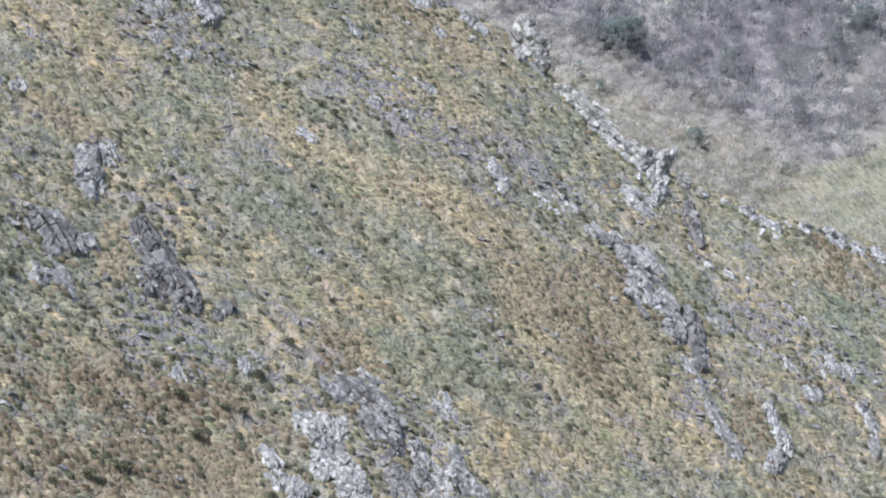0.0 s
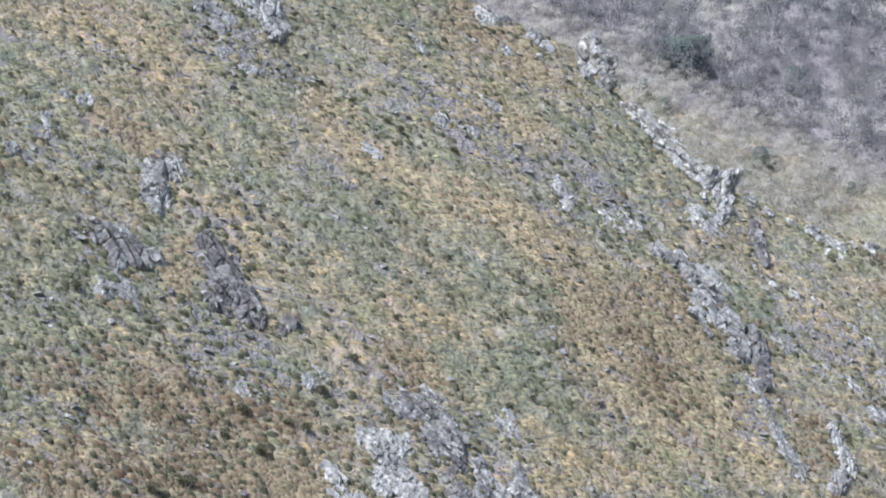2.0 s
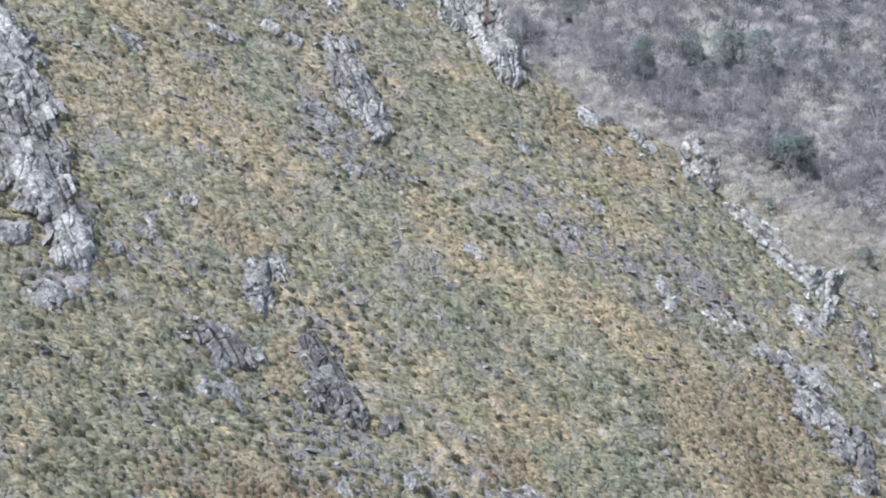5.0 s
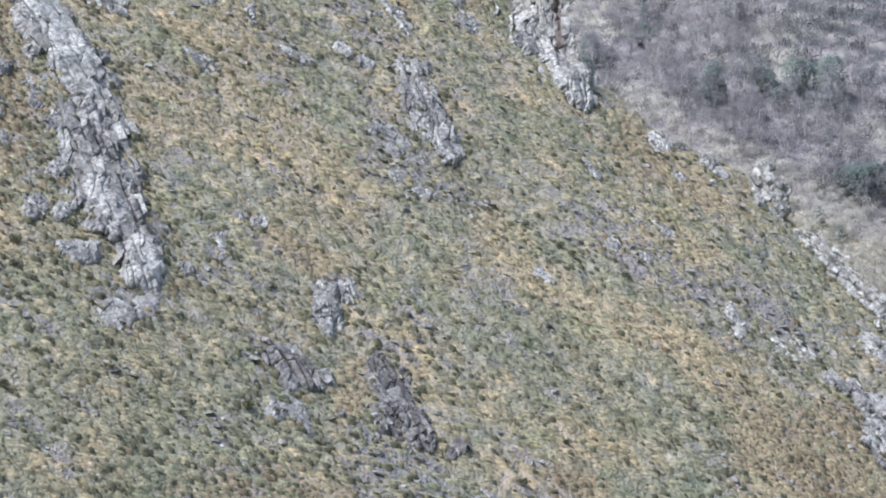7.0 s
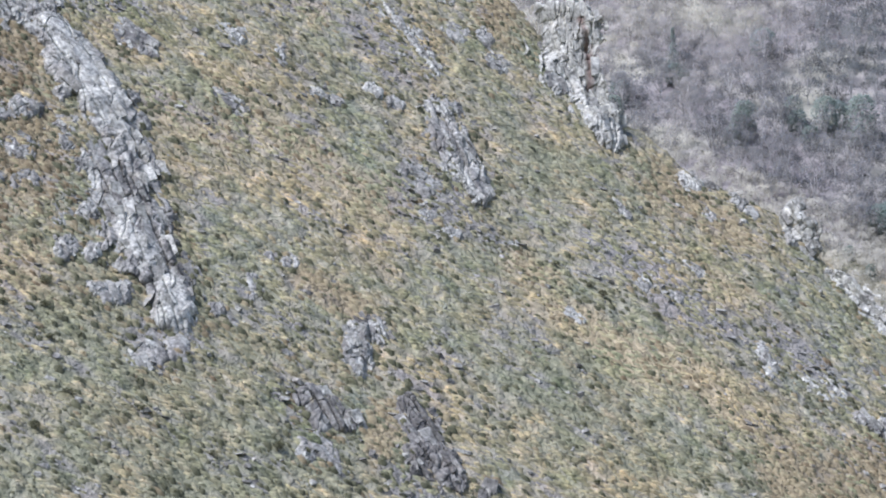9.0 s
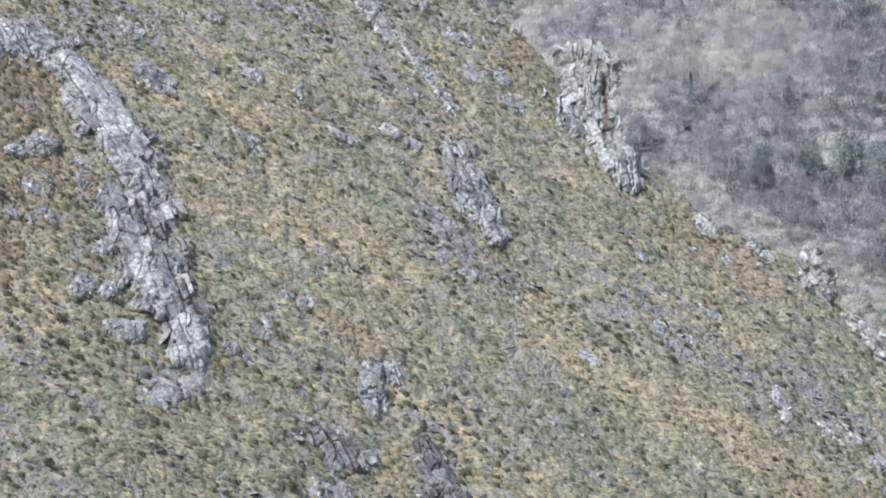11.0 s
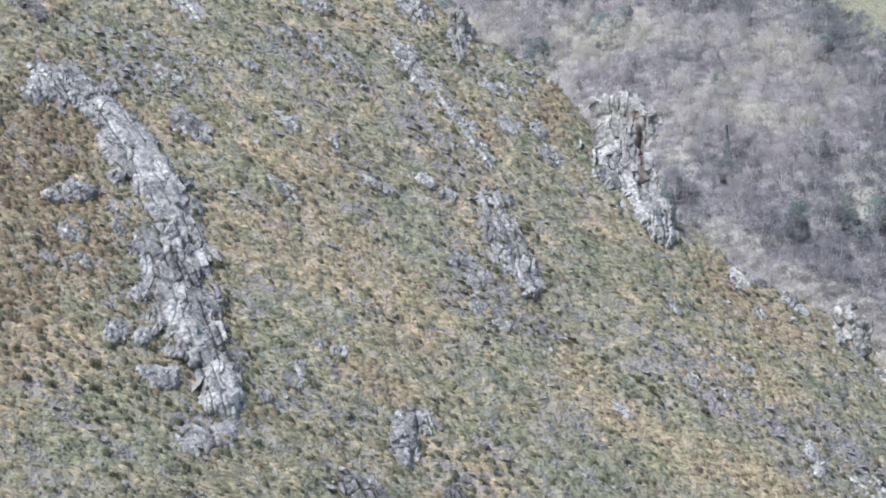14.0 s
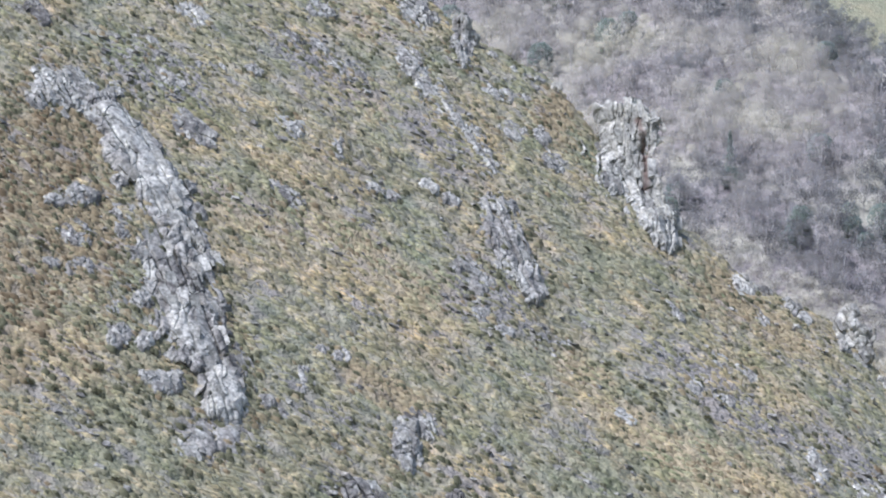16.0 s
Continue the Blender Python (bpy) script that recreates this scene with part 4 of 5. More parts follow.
# ---- single stones that stand out from the turf ----
def boulder(label, x, z, size, turn, tone="pale"):
    """One loose stone half sunk in the turf; size: half its length, width and height."""
    at = stand(np.array(x), np.array(z), np.array(0.0))
    ob = tagged(new("boulder", ROCKS[tone][int(abs(x * 10)) % 14]), label, "boulder", group="single stones on the slope")
    ob.matrix_basis = Matrix.Translation((x, at[1], float(ground(x, at[1])) + 0.3 * size[2])) @ Matrix.Rotation(turn, 4, "Y") @ Matrix.Diagonal((*size, 1))


for x, z, size, turn in ((-39.5, -1.8, (0.62, 0.4, 0.28), 0.5), (-36.6, -4.4, (0.45, 0.35, 0.3), 0.4), (-38.9, -11.3, (0.4, 0.35, 0.36), 0.2), (-43.0, -0.4, (0.4, 0.3, 0.2), 0.3),
                         (-41.0, -2.5, (0.3, 0.3, 0.2), 0.5), (-15.2, 11.8, (0.32, 0.3, 0.3), 0.1), (-12.7, 7.8, (0.35, 0.3, 0.32), 0.2), (-55.5, 35.0, (0.5, 0.4, 0.55), 0.1)):
    boulder("small white limestone stone lying in grass", x, z, size, turn)
boulder("long pale stone jutting from beside the dark outcrop", 1.6, -11.5, (1.15, 0.4, 0.22), 0.25)
boulder("dark rounded boulder in short grass", 4.5, -15.2, (1.0, 0.8, 0.8), 0.3, "dark")


# ---- loose stones on the slope ----
def hillside_points(count, seed, thin=None):
    """Random places on the stony face of the spur."""
    g = np.random.default_rng(seed)
    x, y = g.uniform(-80, 108, count), g.uniform(244, 424, count)
    z = ground(x, y)
    ok = (y < np.interp(x, CREST_X, CREST_Y) + 5) & (x / y < 0.262) & (x / y > -0.19) & (z / y > -0.14) & (z / y < 0.17)
    x, y, z = x[ok], y[ok], z[ok]
    if thin is not None:
        keep = g.uniform(0, 1, len(x)) < thin(x, y)
        x, y, z = x[keep], y[keep], z[keep]
    return x, y, z, g


def stone_soup():
    x, y, z, g = hillside_points(42000, 5, lambda x, y: 0.03 + 0.8 * stony(x, y))
    shapes = []
    for s in range(8):
        bm = bmesh.new()
        r = random.Random(700 + s)
        for _ in range(9):
            v = Vector((r.gauss(0, 1), r.gauss(0, 1), r.gauss(0, 1))).normalized()
            bm.verts.new((v.x * r.uniform(0.8, 1.3), v.y, v.z * 0.7))
        bmesh.ops.convex_hull(bm, input=bm.verts)
        bmesh.ops.triangulate(bm, faces=bm.faces[:])
        shapes.append(np.array([[v.co[:] for v in f.verts] for f in bm.faces]))
        bm.free()
    out = []
    for i in range(len(x)):
        size = 0.10 + 0.6 * g.uniform() ** 3.5
        t = shapes[i % 8] * size * g.uniform(0.8, 1.3, 3) * (1.15, 1.0, 1.0)
        a = g.normal(0.2, 0.9)
        c, s = math.cos(a), math.sin(a)
        t = np.stack([t[..., 0] * c - t[..., 1] * s + x[i], t[..., 0] * s + t[..., 1] * c + y[i], t[..., 2] - 0.2 * t[..., 0] + z[i] - 0.12 * size], -1)
        out.append(t)
    ob = triangle_soup("scree", np.concatenate(out), np.concatenate([np.full(len(t), g.uniform(0.15, 0.6)) for t in out]), LIMESTONE)
    return tagged(ob, "loose grey limestone stones strewn over the slope", "scree", kind="stuff")


stone_soup()


# ---- grass tussocks, dead bracken and heath ----
def cushions(name, x, y, z, g, radius, height, blades, mat, label, category, tints, long=(1.0, 1.9), dry=0.0):
    """Low rounded plants drawn out along the slope: a lumpy cushion with a few pointed blades, many times over. dry:
    lightens tops and blade tips, partly straw, partly painted top light.
    """
    n = len(x)
    rad = radius[0] + (radius[1] - radius[0]) * g.uniform(0, 1, n) ** 1.8
    hei = rad * g.uniform(height[0], height[1], n)
    sides = 5
    ang = np.arange(sides) / sides * 2 * np.pi + g.uniform(0, 6.28, n)[:, None]
    low = rad[:, None] * g.uniform(0.7, 1.25, (n, sides))
    up = rad[:, None] * g.uniform(0.5, 0.9, (n, sides))
    ring0 = np.stack([low * np.cos(ang), low * np.sin(ang), -0.3 * rad[:, None] + 0 * low], -1)
    ring1 = np.stack([up * np.cos(ang + 0.4), up * np.sin(ang + 0.4), hei[:, None] * g.uniform(0.5, 0.9, (n, sides))], -1)
    drawn = g.uniform(long[0], long[1], n)[:, None]
    for ring, tilt in ((ring0, 0.66), (ring1, 0.3)):
        ring[..., 1] = 0.85 * ring[..., 1] + 0.1 * (drawn - 1) * ring[..., 0]
        ring[..., 0] *= drawn
        ring[..., 2] += tilt * (ring[..., 1] - ring[..., 0])
    tip = np.stack([g.normal(0, 0.15, n) * rad, g.normal(0, 0.15, n) * rad, hei * 1.1], -1)[:, None]
    ba = g.uniform(0, 6.28, (n, blades))
    br = rad[:, None] * g.uniform(0.1, 0.8, (n, blades))
    bl = hei[:, None] * g.uniform(0.5, 0.9, (n, blades))
    wide = rad[:, None] * g.uniform(0.12, 0.25, (n, blades))
    root = np.stack([br * np.cos(ba), br * np.sin(ba), 0.45 * hei[:, None] + 0.5 * br * (np.sin(ba) - np.cos(ba))], -1)
    side = np.stack([-np.sin(ba) * wide, np.cos(ba) * wide, 0 * wide], -1)
    lean = np.stack([np.cos(ba) * bl * 0.7 + 0.3 * bl, np.sin(ba) * bl * 0.7, bl], -1)
    verts = np.concatenate([ring0, ring1, tip, root - side, root + side, root + lean], 1)
    per = verts.shape[1]
    verts += np.stack([x, y, z], -1)[:, None, :]
    k = np.arange(sides)
    j = (k + 1) % sides
    faces = [np.stack([k, j, k + sides], -1), np.stack([j, j + sides, k + sides], -1), np.stack([k + sides, j + sides, 0 * k + 2 * sides], -1)]
    b = np.arange(blades) + 2 * sides + 1
    faces.append(np.stack([b, b + blades, b + 2 * blades], -1))
    faces = np.concatenate(faces)
    faces = (faces[None] + (np.arange(n) * per)[:, None, None]).reshape(-1, 3).astype(np.int32)
    me = bpy.data.meshes.new(name)
    me.vertices.add(n * per)
    me.vertices.foreach_set("co", verts.astype(np.float32).ravel())
    me.loops.add(faces.size)
    me.loops.foreach_set("vertex_index", faces.ravel())
    me.polygons.add(len(faces))
    me.polygons.foreach_set("loop_start", np.arange(0, faces.size, 3, dtype=np.int32))
    me.polygons.foreach_set("loop_total", np.full(len(faces), 3, dtype=np.int32))
    me.polygons.foreach_set("use_smooth", np.ones(len(faces), dtype=bool))
    shade = np.clip(tints(x, y) + g.normal(0, 0.13, n), 0, 1)
    tint = np.clip(np.repeat(shade[:, None], per, 1) + g.normal(0, 0.06, (n, per)), 0, 1)
    # paler tips: straw colour on grass, painted top light on grass and heath
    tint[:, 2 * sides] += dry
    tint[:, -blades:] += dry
    me.attributes.new("tint", "FLOAT", "POINT").data.foreach_set("value", np.clip(tint, 0, 1).astype(np.float32).ravel())
    me.update(calc_edges=True)
    me.materials.append(mat)
    return tagged(new(name, me), label, category, kind="stuff")


def brown(x, y):
    return np.maximum(patch(BRACKEN, x, y, 40), 0.3 * patch(DRY_GRASS, x, y, 43))


def bare(x, y):
    return stony(x, y)


x, y, z, g = hillside_points(138000, 11, lambda x, y: (1 - 0.93 * brown(x, y)) * (1 - 0.4 * bare(x, y)) * np.clip(0.65 + 0.9 * vnoise(x / 3.4, (y - x) / 1.9, 66) + 0.4 * vnoise(x / 11, (y - x) / 7, 68), 0.3, 1))
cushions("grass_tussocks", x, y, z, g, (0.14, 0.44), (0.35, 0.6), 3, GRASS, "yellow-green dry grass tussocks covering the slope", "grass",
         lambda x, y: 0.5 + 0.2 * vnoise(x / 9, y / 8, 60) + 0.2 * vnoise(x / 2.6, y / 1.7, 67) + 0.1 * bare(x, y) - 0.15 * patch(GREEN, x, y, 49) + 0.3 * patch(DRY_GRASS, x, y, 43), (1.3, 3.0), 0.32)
x, y, z, g = hillside_points(100000, 12, lambda x, y: 0.015 + 0.8 * brown(x, y))
x, y, z = (np.concatenate([a, b]) for a, b in zip((x, y, z), np.concatenate(FRINGE)[1::2].T))
cushions("dead_bracken", x, y, z, g, (0.18, 0.5), (0.4, 0.8), 5, BRACKEN_LEAF, "rusty brown dead bracken in patches on the slope", "bracken",
         lambda x, y: 0.45 + 0.25 * vnoise(x / 7, y / 8, 61) - 0.18 * patch(RUSTY, x, y, 57))
fringe = np.concatenate(FRINGE)
x, y, z, g = hillside_points(19000, 13, lambda x, y: 0.30 + 0.25 * vnoise(x / 14, y / 15, 62) + 0.25 * vnoise(x / 3, y / 2.4, 65) + 0.25 * patch(BRACKEN, x, y, 40) + 1.0 * patch(HEATHY, x, y, 52))
x, y, z = (np.concatenate([a, b]) for a, b in zip((x, y, z), fringe[::2].T))
# last value: bush tops coloured lighter, as if lit from above
cushions("heath_bushes", x, y, z, g, (0.17, 0.5), (0.65, 1.05), 7, HEATH, "low dark green heath bushes dotted over the slope", "heath",
         lambda x, y: 0.45 + 0.2 * vnoise(x / 9, y / 9, 63), (1.0, 1.6), 0.3)


def tube(verts, faces, a, b, ra, rb, sides=5):
    d = (b - a).normalized()
    u = d.orthogonal().normalized()
    w = d.cross(u)
    k = len(verts)
    for p, r in ((a, ra), (b, rb)):
        for i in range(sides):
            t = 2 * math.pi * i / sides
            verts.append(p + u * (r * math.cos(t)) + w * (r * math.sin(t)))
    for i in range(sides):
        j = (i + 1) % sides
        faces.append((k + i, k + j, k + sides + j, k + sides + i))


# ---- the larger bushes, one by one ----
def bush_mesh(seed):
    """A rounded evergreen bush about two metres across: a lumpy cushion of many short leafy sprays."""
    r = random.Random(seed)
    lumps = [(Vector((r.uniform(-0.5, 0.5), r.uniform(-0.4, 0.4), r.uniform(0.25, 0.6))), r.uniform(0.35, 0.6)) for _ in range(6)]
    tris = []
    for centre, size in lumps:
        for _ in range(60):
            o = Vector((r.gauss(0, 1), r.gauss(0, 1), r.gauss(0.4, 0.9))).normalized()
            root = centre + o * size * r.uniform(0.6, 0.95)
            d = (o * r.uniform(0.3, 0.9) + Vector((r.gauss(0, 0.6), r.gauss(0, 0.6), r.gauss(0.2, 0.5)))).normalized() * r.uniform(0.14, 0.28)
            side = d.cross(o + Vector((r.gauss(0, 0.4), r.gauss(0, 0.4), r.gauss(0, 0.4)))).normalized() * 0.07
            tris.append((root - side, root + side, root + d))
    ob = triangle_soup("foliage", np.array([[v[:] for v in t] for t in tris]), np.clip(np.random.default_rng(seed).normal(0.65, 0.25, len(tris)), 0, 1), HEATH)
    leaves = ob.data
    bpy.data.objects.remove(ob)
    verts, faces = [], []
    for centre, size in lumps:
        tube(verts, faces, Vector((0, 0, -0.3)), centre, 0.06, 0.02, 4)
    stems = bpy.data.meshes.new("stem")
    stems.from_pydata([tuple(v) for v in verts], [], faces)
    stems.materials.append(BARK)
    return stems, leaves


BUSHES = [bush_mesh(400 + i) for i in range(4)]
for places in ([(3.9, 298.0, 0.76), (5.5, 298.2, 0.88), (-0.8, 296.4, 0.99), (-2.9, 298.6, 0.7), (-7.1, 289.6, 0.68), (7.6, 305.4, 0.9), (-9.8, 277.2, 0.93), (-12.9, 273.6, 0.75), (-6.4, 281.0, 1.1), (-2.6, 291.4, 0.74), (16.8, 322.4, 0.63), (11.1, 312.0, 0.74), (0.9, 292.4, 0.92), (0.4, 312.4, 0.67), (-14.8, 291.8, 0.57), (-17.4, 298.0, 0.82), (40.4, 337.6, 0.6), (31.6, 322.0, 0.63), (40.6, 352.6, 0.62), (44.9, 356.4, 0.63)],
               [(28.8, 319.2, 0.56), (-49.2, 296.0, 0.64), (-47.5, 293.0, 0.75), (-41.5, 301.0, 0.77), (-51.4, 297.6, 0.7), (19.8, 358.8, 0.77), (18.2, 360.0, 0.78), (-25.5, 326.0, 0.58), (-49.9, 313.6, 0.68), (-44.9, 293.8, 0.69), (14.0, 360.2, 0.64), (26.4, 361.0, 0.71), (-40.1, 293.0, 0.69), (-34.1, 301.6, 0.65), (-27.1, 302.6, 0.59), (-41.2, 297.4, 0.76), (-37.6, 286.6, 0.73), (-40.1, 279.8, 0.77), (-30.8, 290.8, 0.63), (-23.6, 291.6, 0.63)]):
    for k, (px, py, size) in enumerate(places):
        stems, leaves = BUSHES[k % 4]
        top = tagged(new("gorse_bush"), "rounded dark green gorse bush on the dry slope", "bush", group="bushes on the slope")
        top.matrix_basis = Matrix.Translation((px, py, float(ground(px, py)))) @ Matrix.Rotation(k * 1.1, 4, "Z") @ Matrix.Diagonal((size * 1.1, size * 1.1, size, 1))
        for part_name, me in (("stem", stems), ("foliage", leaves)):
            new(part_name, me).parent = top


# ---- the wood on the mountainside ----
def bare_tree(seed, tall, wide, limbs=9, twigs=15, thick=0.08):
    """A leafless broadleaf tree: trunk and limbs as one mesh's data, and its crown of twigs as triangles."""
    r = random.Random(seed)
    verts, faces, crown = [], [], []
    fork = tall * r.uniform(0.15, 0.28)
    bend = Vector((r.uniform(-0.4, 0.4), r.uniform(-0.4, 0.4), fork))
    tube(verts, faces, Vector((0, 0, -0.8)), bend, tall * 0.017, tall * 0.013, 6)
    for i in range(limbs):
        a = 2.4 * i + r.uniform(-0.4, 0.4)
        spread_out = wide * r.uniform(0.15, 0.5) * (1 if i else 0.1)
        end = Vector((math.cos(a) * spread_out, math.sin(a) * spread_out, tall * r.uniform(0.32, 0.88) - spread_out * 0.3))
        tube(verts, faces, bend, end, tall * 0.009, tall * 0.003, 3)
        lobe = wide * r.uniform(0.24, 0.34)
        for _ in range(twigs * 5):
            o = Vector((r.gauss(0, 1) + math.cos(a) * 0.5, r.gauss(0, 1) + math.sin(a) * 0.5, r.gauss(0.5, 0.8))).normalized()
            root = end + o * lobe * r.uniform(0.35, 0.95)
            d = (o * r.uniform(0.3, 0.8) + Vector((r.gauss(0, 0.4), r.gauss(0, 0.4), r.gauss(0.45, 0.4)))).normalized() * (0.35 + 0.05 * tall) * r.uniform(0.5, 1.1)
            side = d.cross(o + Vector((r.gauss(0, 0.3), r.gauss(0, 0.3), r.gauss(0, 0.3)))).normalized() * thick
            crown.append((root - side, root + side, root + d))
    crown = np.array([[v[:] for v in t] for t in crown])
    return [tuple(v) for v in verts], faces, crown, crown_ways(crown, tall)


def evergreen(seed, tall, wide, pointed):
    r = random.Random(seed)
    verts, faces, crown = [], [], []
    tube(verts, faces, Vector((0, 0, -0.8)), Vector((0, 0, tall * 0.9)), tall * 0.025, tall * 0.005, 6)
    for _ in range(1100):
        h = r.uniform(0.12, 1.0)
        if pointed:
            reach = wide * 0.5 * (1.03 - h) * (0.75 + 0.25 * math.sin(h * 40))
        else:
            reach = wide * 0.5 * math.sqrt(max(0.02, 1 - ((h - 0.5) / 0.52) ** 2))
        a = r.uniform(0, 6.28)
        q = reach * r.uniform(0.55, 1.05)
        p = Vector((math.cos(a) * q, math.sin(a) * q, h * tall))
        d = Vector((math.cos(a) + r.gauss(0, 0.4), math.sin(a) + r.gauss(0, 0.4), r.uniform(-0.3, 0.6))).normalized() * wide * 0.11
        side = d.cross(Vector((r.gauss(0, 0.4), r.gauss(0, 0.4), 1))).normalized() * wide * 0.045
        crown.append((p - side, p + side, p + d))
    crown = np.array([[v[:] for v in t] for t in crown])
    return [tuple(v) for v in verts], faces, crown, crown_ways(crown, tall)


def plant_places(seed, step, x0, x1, y0, y1, keep):
    g = np.random.default_rng(seed)
    gx, gy = np.meshgrid(np.arange(x0, x1, step), np.arange(y0, y1, step * 1.15))
    x = (gx + g.uniform(-0.5, 0.5, gx.shape) * step).ravel()
    y = (gy + g.uniform(-0.5, 0.5, gy.shape) * step).ravel()
    crest = np.interp(x * 405 / y, CREST_X, CREST_Y)
    over = ground(x * crest / y, crest) / crest
    ok = keep(x, y, g) & (x / y < 0.27) & (x / y > -0.06) & ((ground(x, y) + 12) / y > over - 0.004)
    return x[ok], y[ok], ground(x[ok], y[ok]), g


KINDS = [bare_tree(900 + i, 11.5 + 0.8 * (i % 4), 7.0 + 0.7 * (i % 3), 9, 13, 0.36) for i in range(7)]
GREENS = [evergreen(950 + i, 8.0 + i, 6.5 - (i == 2) * 3, i == 2) for i in range(3)]
SCRUBS = [bare_tree(980 + i, 4.6 + 0.6 * i, 6.0, 6, 9, 0.18) for i in range(4)]


def soup_of(kinds, which, x, y, z, scale, turn, part):
    out, owner, ways = [], [], []
    for i in range(len(x)):
        t = part(kinds[which[i]])
        c, s = math.cos(turn[i]), math.sin(turn[i])
        if len(t) == len(kinds[which[i]][3]):
            w = kinds[which[i]][3]
            ways.append(np.stack([w[:, 0] * c - w[:, 1] * s, w[:, 0] * s + w[:, 1] * c, w[:, 2]], -1))
        c, s = c * scale[i], s * scale[i]
        out.append(np.stack([t[..., 0] * c - t[..., 1] * s + x[i], t[..., 0] * s + t[..., 1] * c + y[i], t[..., 2] * scale[i] + z[i]], -1))
        owner.append(np.full(len(t), i))
    return np.concatenate(out), np.concatenate(owner), np.concatenate(ways) if ways else None


def wood_triangles(kind):
    v = np.array(kind[0])
    return np.concatenate([v[[[a, b, c], [a, c, d]]] for a, b, c, d in kind[1]])


def single_tree(wood_mesh, crown_mesh, x, y, z, scale, turn, name, label, group):
    top = tagged(new(name), label, "tree", group=group)
    top.matrix_basis = Matrix.Translation((x, y, z)) @ Matrix.Rotation(turn, 4, "Z") @ Matrix.Diagonal((scale, scale, scale, 1))
    for part_name, me in (("trunk", wood_mesh), ("crown", crown_mesh)):
        ob = new(part_name, me)
        ob.parent = top
    return top


def kind_meshes(kinds, mat, variants=3):
    made = []
    for k in kinds:
        trunk = bpy.data.meshes.new("trunk")
        trunk.from_pydata(k[0], [], k[1])
        trunk.materials.append(BARK)
        crowns = []
        for v in range(variants):
            shade = (v + 0.5) / variants + np.random.default_rng(v).normal(0, 0.06, len(k[2]))
            ob = triangle_soup("crown", k[2], np.clip(shade, 0, 1), mat, out=k[3])
            crowns.append(ob.data)
            bpy.data.objects.remove(ob)
        made.append((trunk, crowns))
    return made


# stands that stand out in the wood: plan x, y, reach both ways, paler (+) or darker (-)
STANDS = [(34, 1027, 20, 24, 0.3), (67, 956, 17, 18, 0.35), (93, 946, 22, 18, 0.35), (82, 976, 13, 13, 0.25), (47, 1047, 16, 16, -0.45),
          (64, 996, 16, 13, -0.45), (108, 1050, 22, 18, -0.35), (123, 979, 18, 24, -0.3), (87, 1047, 18, 15, -0.35), (132, 945, 18, 22, -0.25)]


def shade_of(x, y):
    """Stands of paler and darker trees."""
    edge = np.exp(-np.maximum(y - wood_edge(x), 0) / 48.0)
    tone = 0.60 - 0.48 * edge - 0.34 * np.clip((x - 95) / 40, 0, 1)
    for sx, sy, rx, ry, gain in STANDS:
        tone = tone + gain * np.exp(-((x - sx) / rx) ** 2 - ((y - sy) / ry) ** 2)
    return np.clip(tone + 0.45 * vnoise((x + 0.5 * (y - 900)) / 26, (y - x) / 60, 70) + 0.35 * vnoise(x / 13, y / 15, 71), 0, 1)


def plant_wood():
    x, y, z, g = plant_places(21, 6.2, -80, 300, 560, 1130, lambda x, y, g: (y > wood_edge(x) + 4 * vnoise(x / 12, y / 12, 72)) & (far_patch(x, y) < 0.5) & (g.uniform(0, 1, x.shape) < 0.93))
    scale, turn = g.uniform(0.7, 1.3, len(x)), g.uniform(0, 6.28, len(x))
    which = g.integers(0, len(KINDS), len(x))
    tone = np.clip(shade_of(x, y) + g.normal(0, 0.07, len(x)), 0, 1)
    dark = (vnoise(x / 22, y / 26, 73) + g.uniform(-0.7, 0.7, len(x))) > 1.0 + 0.3 * (x > 140) - 0.5 * np.exp(-np.maximum(y - wood_edge(x), 0) / 28.0)
    single = (y - wood_edge(x) < 62) & (x > 50)
    first = np.flatnonzero(single & ~dark)[:290]
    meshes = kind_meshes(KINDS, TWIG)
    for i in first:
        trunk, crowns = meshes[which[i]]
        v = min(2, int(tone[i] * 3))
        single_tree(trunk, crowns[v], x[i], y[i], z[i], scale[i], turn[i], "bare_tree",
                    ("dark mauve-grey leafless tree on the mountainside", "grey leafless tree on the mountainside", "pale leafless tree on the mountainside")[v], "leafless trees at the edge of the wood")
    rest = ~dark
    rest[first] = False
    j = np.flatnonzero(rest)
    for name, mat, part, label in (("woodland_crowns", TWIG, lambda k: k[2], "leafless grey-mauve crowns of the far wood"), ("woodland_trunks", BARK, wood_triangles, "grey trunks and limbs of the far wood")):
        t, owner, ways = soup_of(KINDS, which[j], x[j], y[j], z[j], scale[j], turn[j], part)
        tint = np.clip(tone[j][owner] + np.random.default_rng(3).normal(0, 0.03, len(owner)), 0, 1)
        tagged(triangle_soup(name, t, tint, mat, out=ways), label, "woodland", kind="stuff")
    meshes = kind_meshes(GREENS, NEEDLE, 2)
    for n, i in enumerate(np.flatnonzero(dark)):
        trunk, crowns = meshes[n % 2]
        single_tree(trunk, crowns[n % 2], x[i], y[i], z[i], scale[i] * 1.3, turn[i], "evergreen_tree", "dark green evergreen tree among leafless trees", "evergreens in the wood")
    return meshes


GREEN_MESHES = plant_wood()
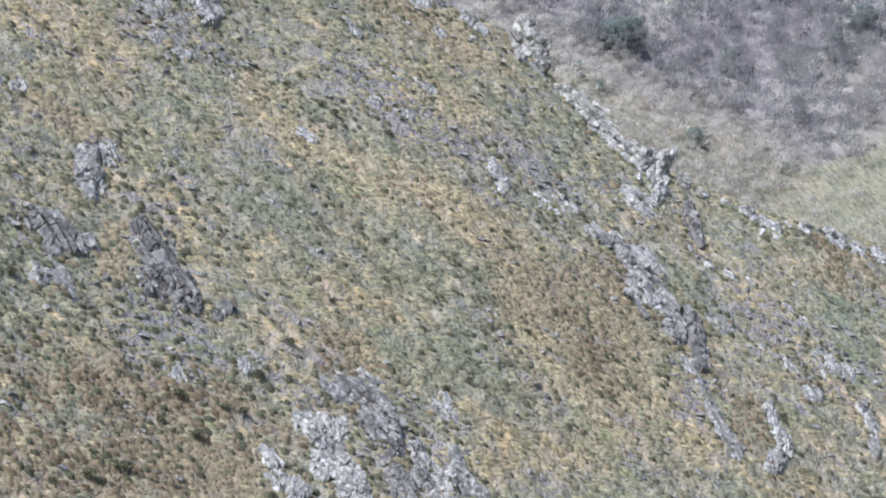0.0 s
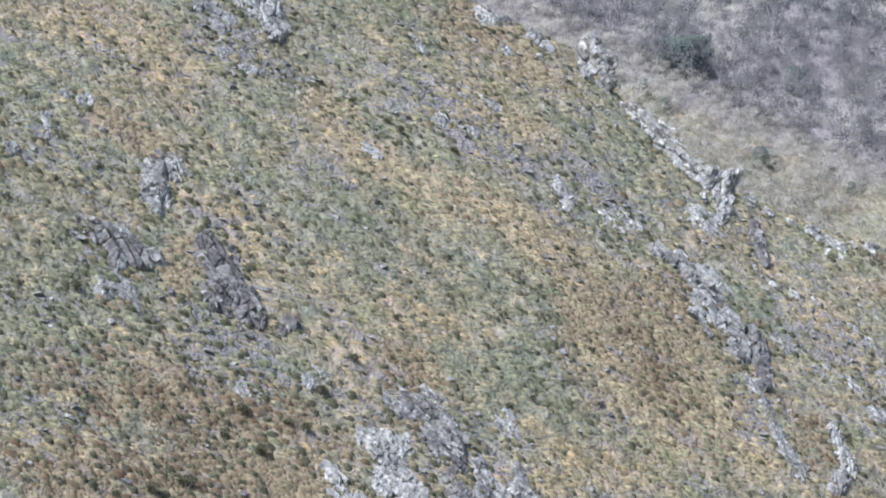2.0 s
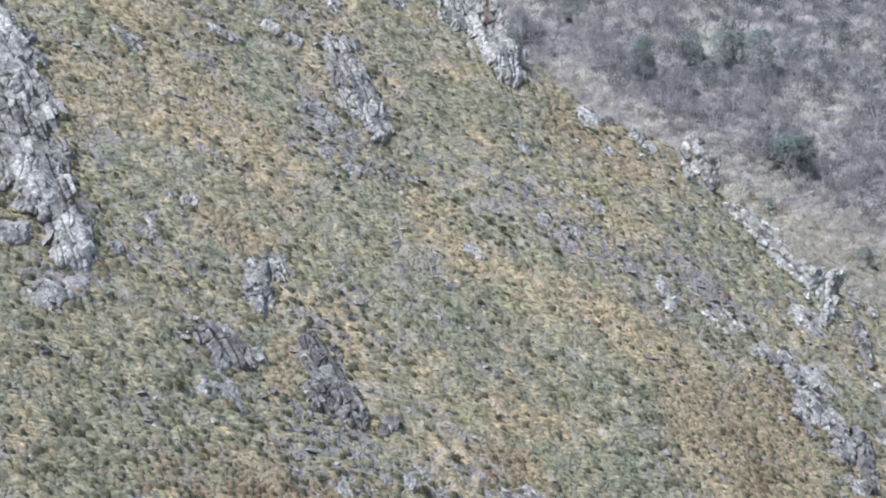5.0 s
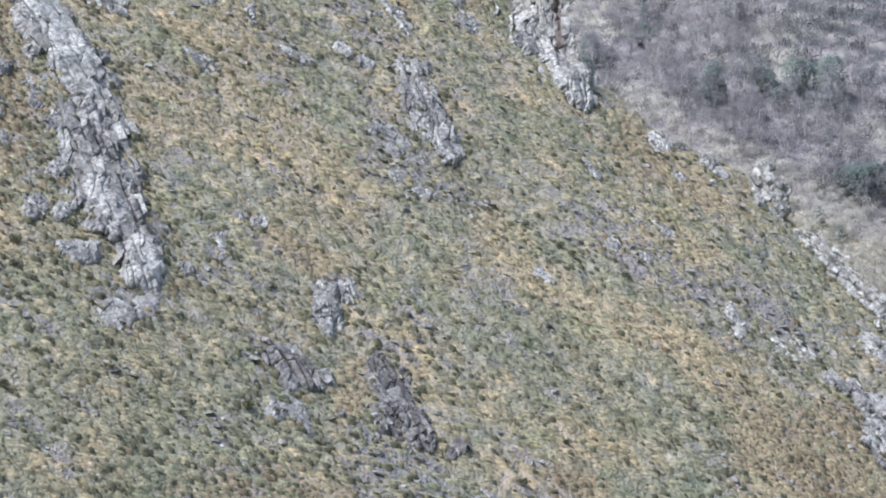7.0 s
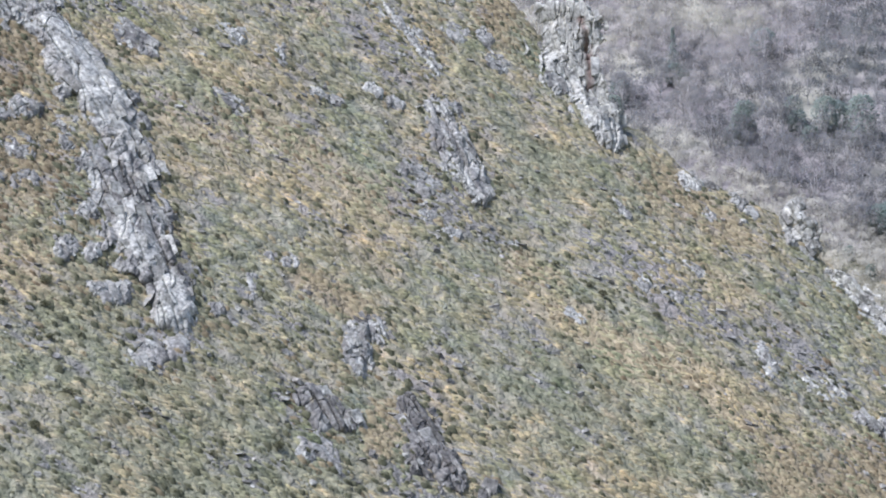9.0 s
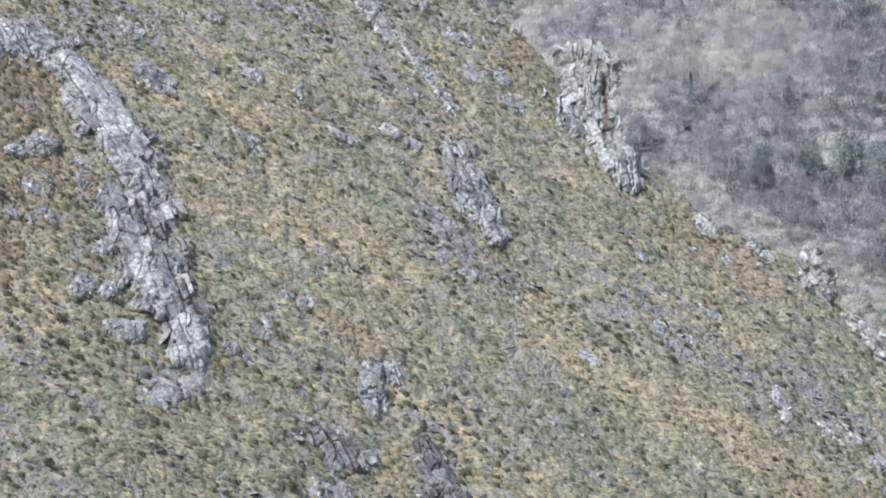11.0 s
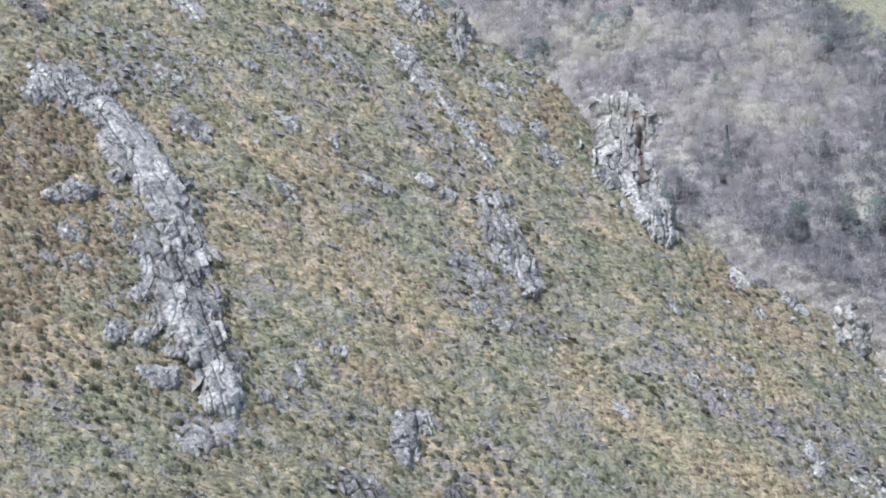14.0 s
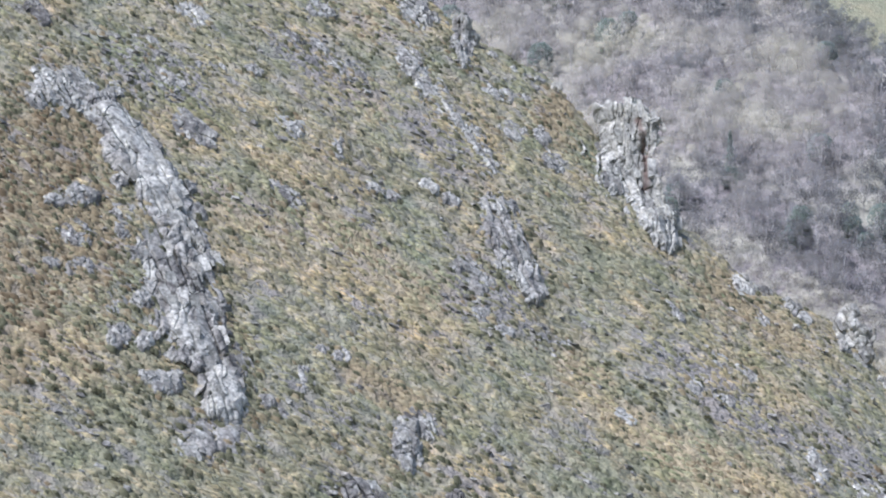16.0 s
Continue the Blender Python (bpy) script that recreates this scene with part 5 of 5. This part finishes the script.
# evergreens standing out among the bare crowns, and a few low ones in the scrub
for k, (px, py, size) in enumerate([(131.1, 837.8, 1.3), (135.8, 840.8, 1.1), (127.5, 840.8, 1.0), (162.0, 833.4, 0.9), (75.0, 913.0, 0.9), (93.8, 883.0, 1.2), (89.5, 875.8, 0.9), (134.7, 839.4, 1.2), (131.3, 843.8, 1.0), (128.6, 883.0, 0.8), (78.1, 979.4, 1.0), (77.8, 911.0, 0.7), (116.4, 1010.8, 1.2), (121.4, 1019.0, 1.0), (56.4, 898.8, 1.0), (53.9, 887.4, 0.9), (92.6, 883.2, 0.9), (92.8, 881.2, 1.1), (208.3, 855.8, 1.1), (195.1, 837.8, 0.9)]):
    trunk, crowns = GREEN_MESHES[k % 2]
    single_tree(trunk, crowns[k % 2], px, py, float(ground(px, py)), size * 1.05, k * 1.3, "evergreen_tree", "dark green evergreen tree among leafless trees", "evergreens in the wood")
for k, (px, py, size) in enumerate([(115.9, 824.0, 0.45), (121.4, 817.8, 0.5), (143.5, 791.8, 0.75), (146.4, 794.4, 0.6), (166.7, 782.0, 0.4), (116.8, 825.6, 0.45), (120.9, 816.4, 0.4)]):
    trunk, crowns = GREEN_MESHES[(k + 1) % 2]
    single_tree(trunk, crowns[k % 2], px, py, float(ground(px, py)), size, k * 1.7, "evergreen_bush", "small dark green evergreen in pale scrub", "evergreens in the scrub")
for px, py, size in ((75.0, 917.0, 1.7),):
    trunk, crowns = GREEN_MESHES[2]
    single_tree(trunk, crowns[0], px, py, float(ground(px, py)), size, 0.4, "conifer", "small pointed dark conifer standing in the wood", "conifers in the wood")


def plant_scrub():
    def keep(x, y, g):
        d = wood_edge(x) - y
        return (d > -10) & (d < 130) & (far_patch(x, y) < 0.3 + 0.75 * (g.uniform(0, 1, x.shape) < 0.2))
    x, y, z, g = plant_places(22, 3.3, -40, 300, 560, 900, keep)
    scale, turn, which = g.uniform(0.6, 1.25, len(x)), g.uniform(0, 6.28, len(x)), g.integers(0, len(SCRUBS), len(x))
    t, owner, ways = soup_of(SCRUBS, which, x, y, z, scale, turn, lambda k: k[2])
    tone = np.clip(0.5 + 0.35 * vnoise(x / 16, y / 18, 75) + g.normal(0, 0.12, len(x)), 0, 1)
    tagged(triangle_soup("scrub", t, tone[owner], SCRUB_TWIG, out=ways), "pale leafless scrub below the wood", "scrub", kind="stuff")


plant_scrub()
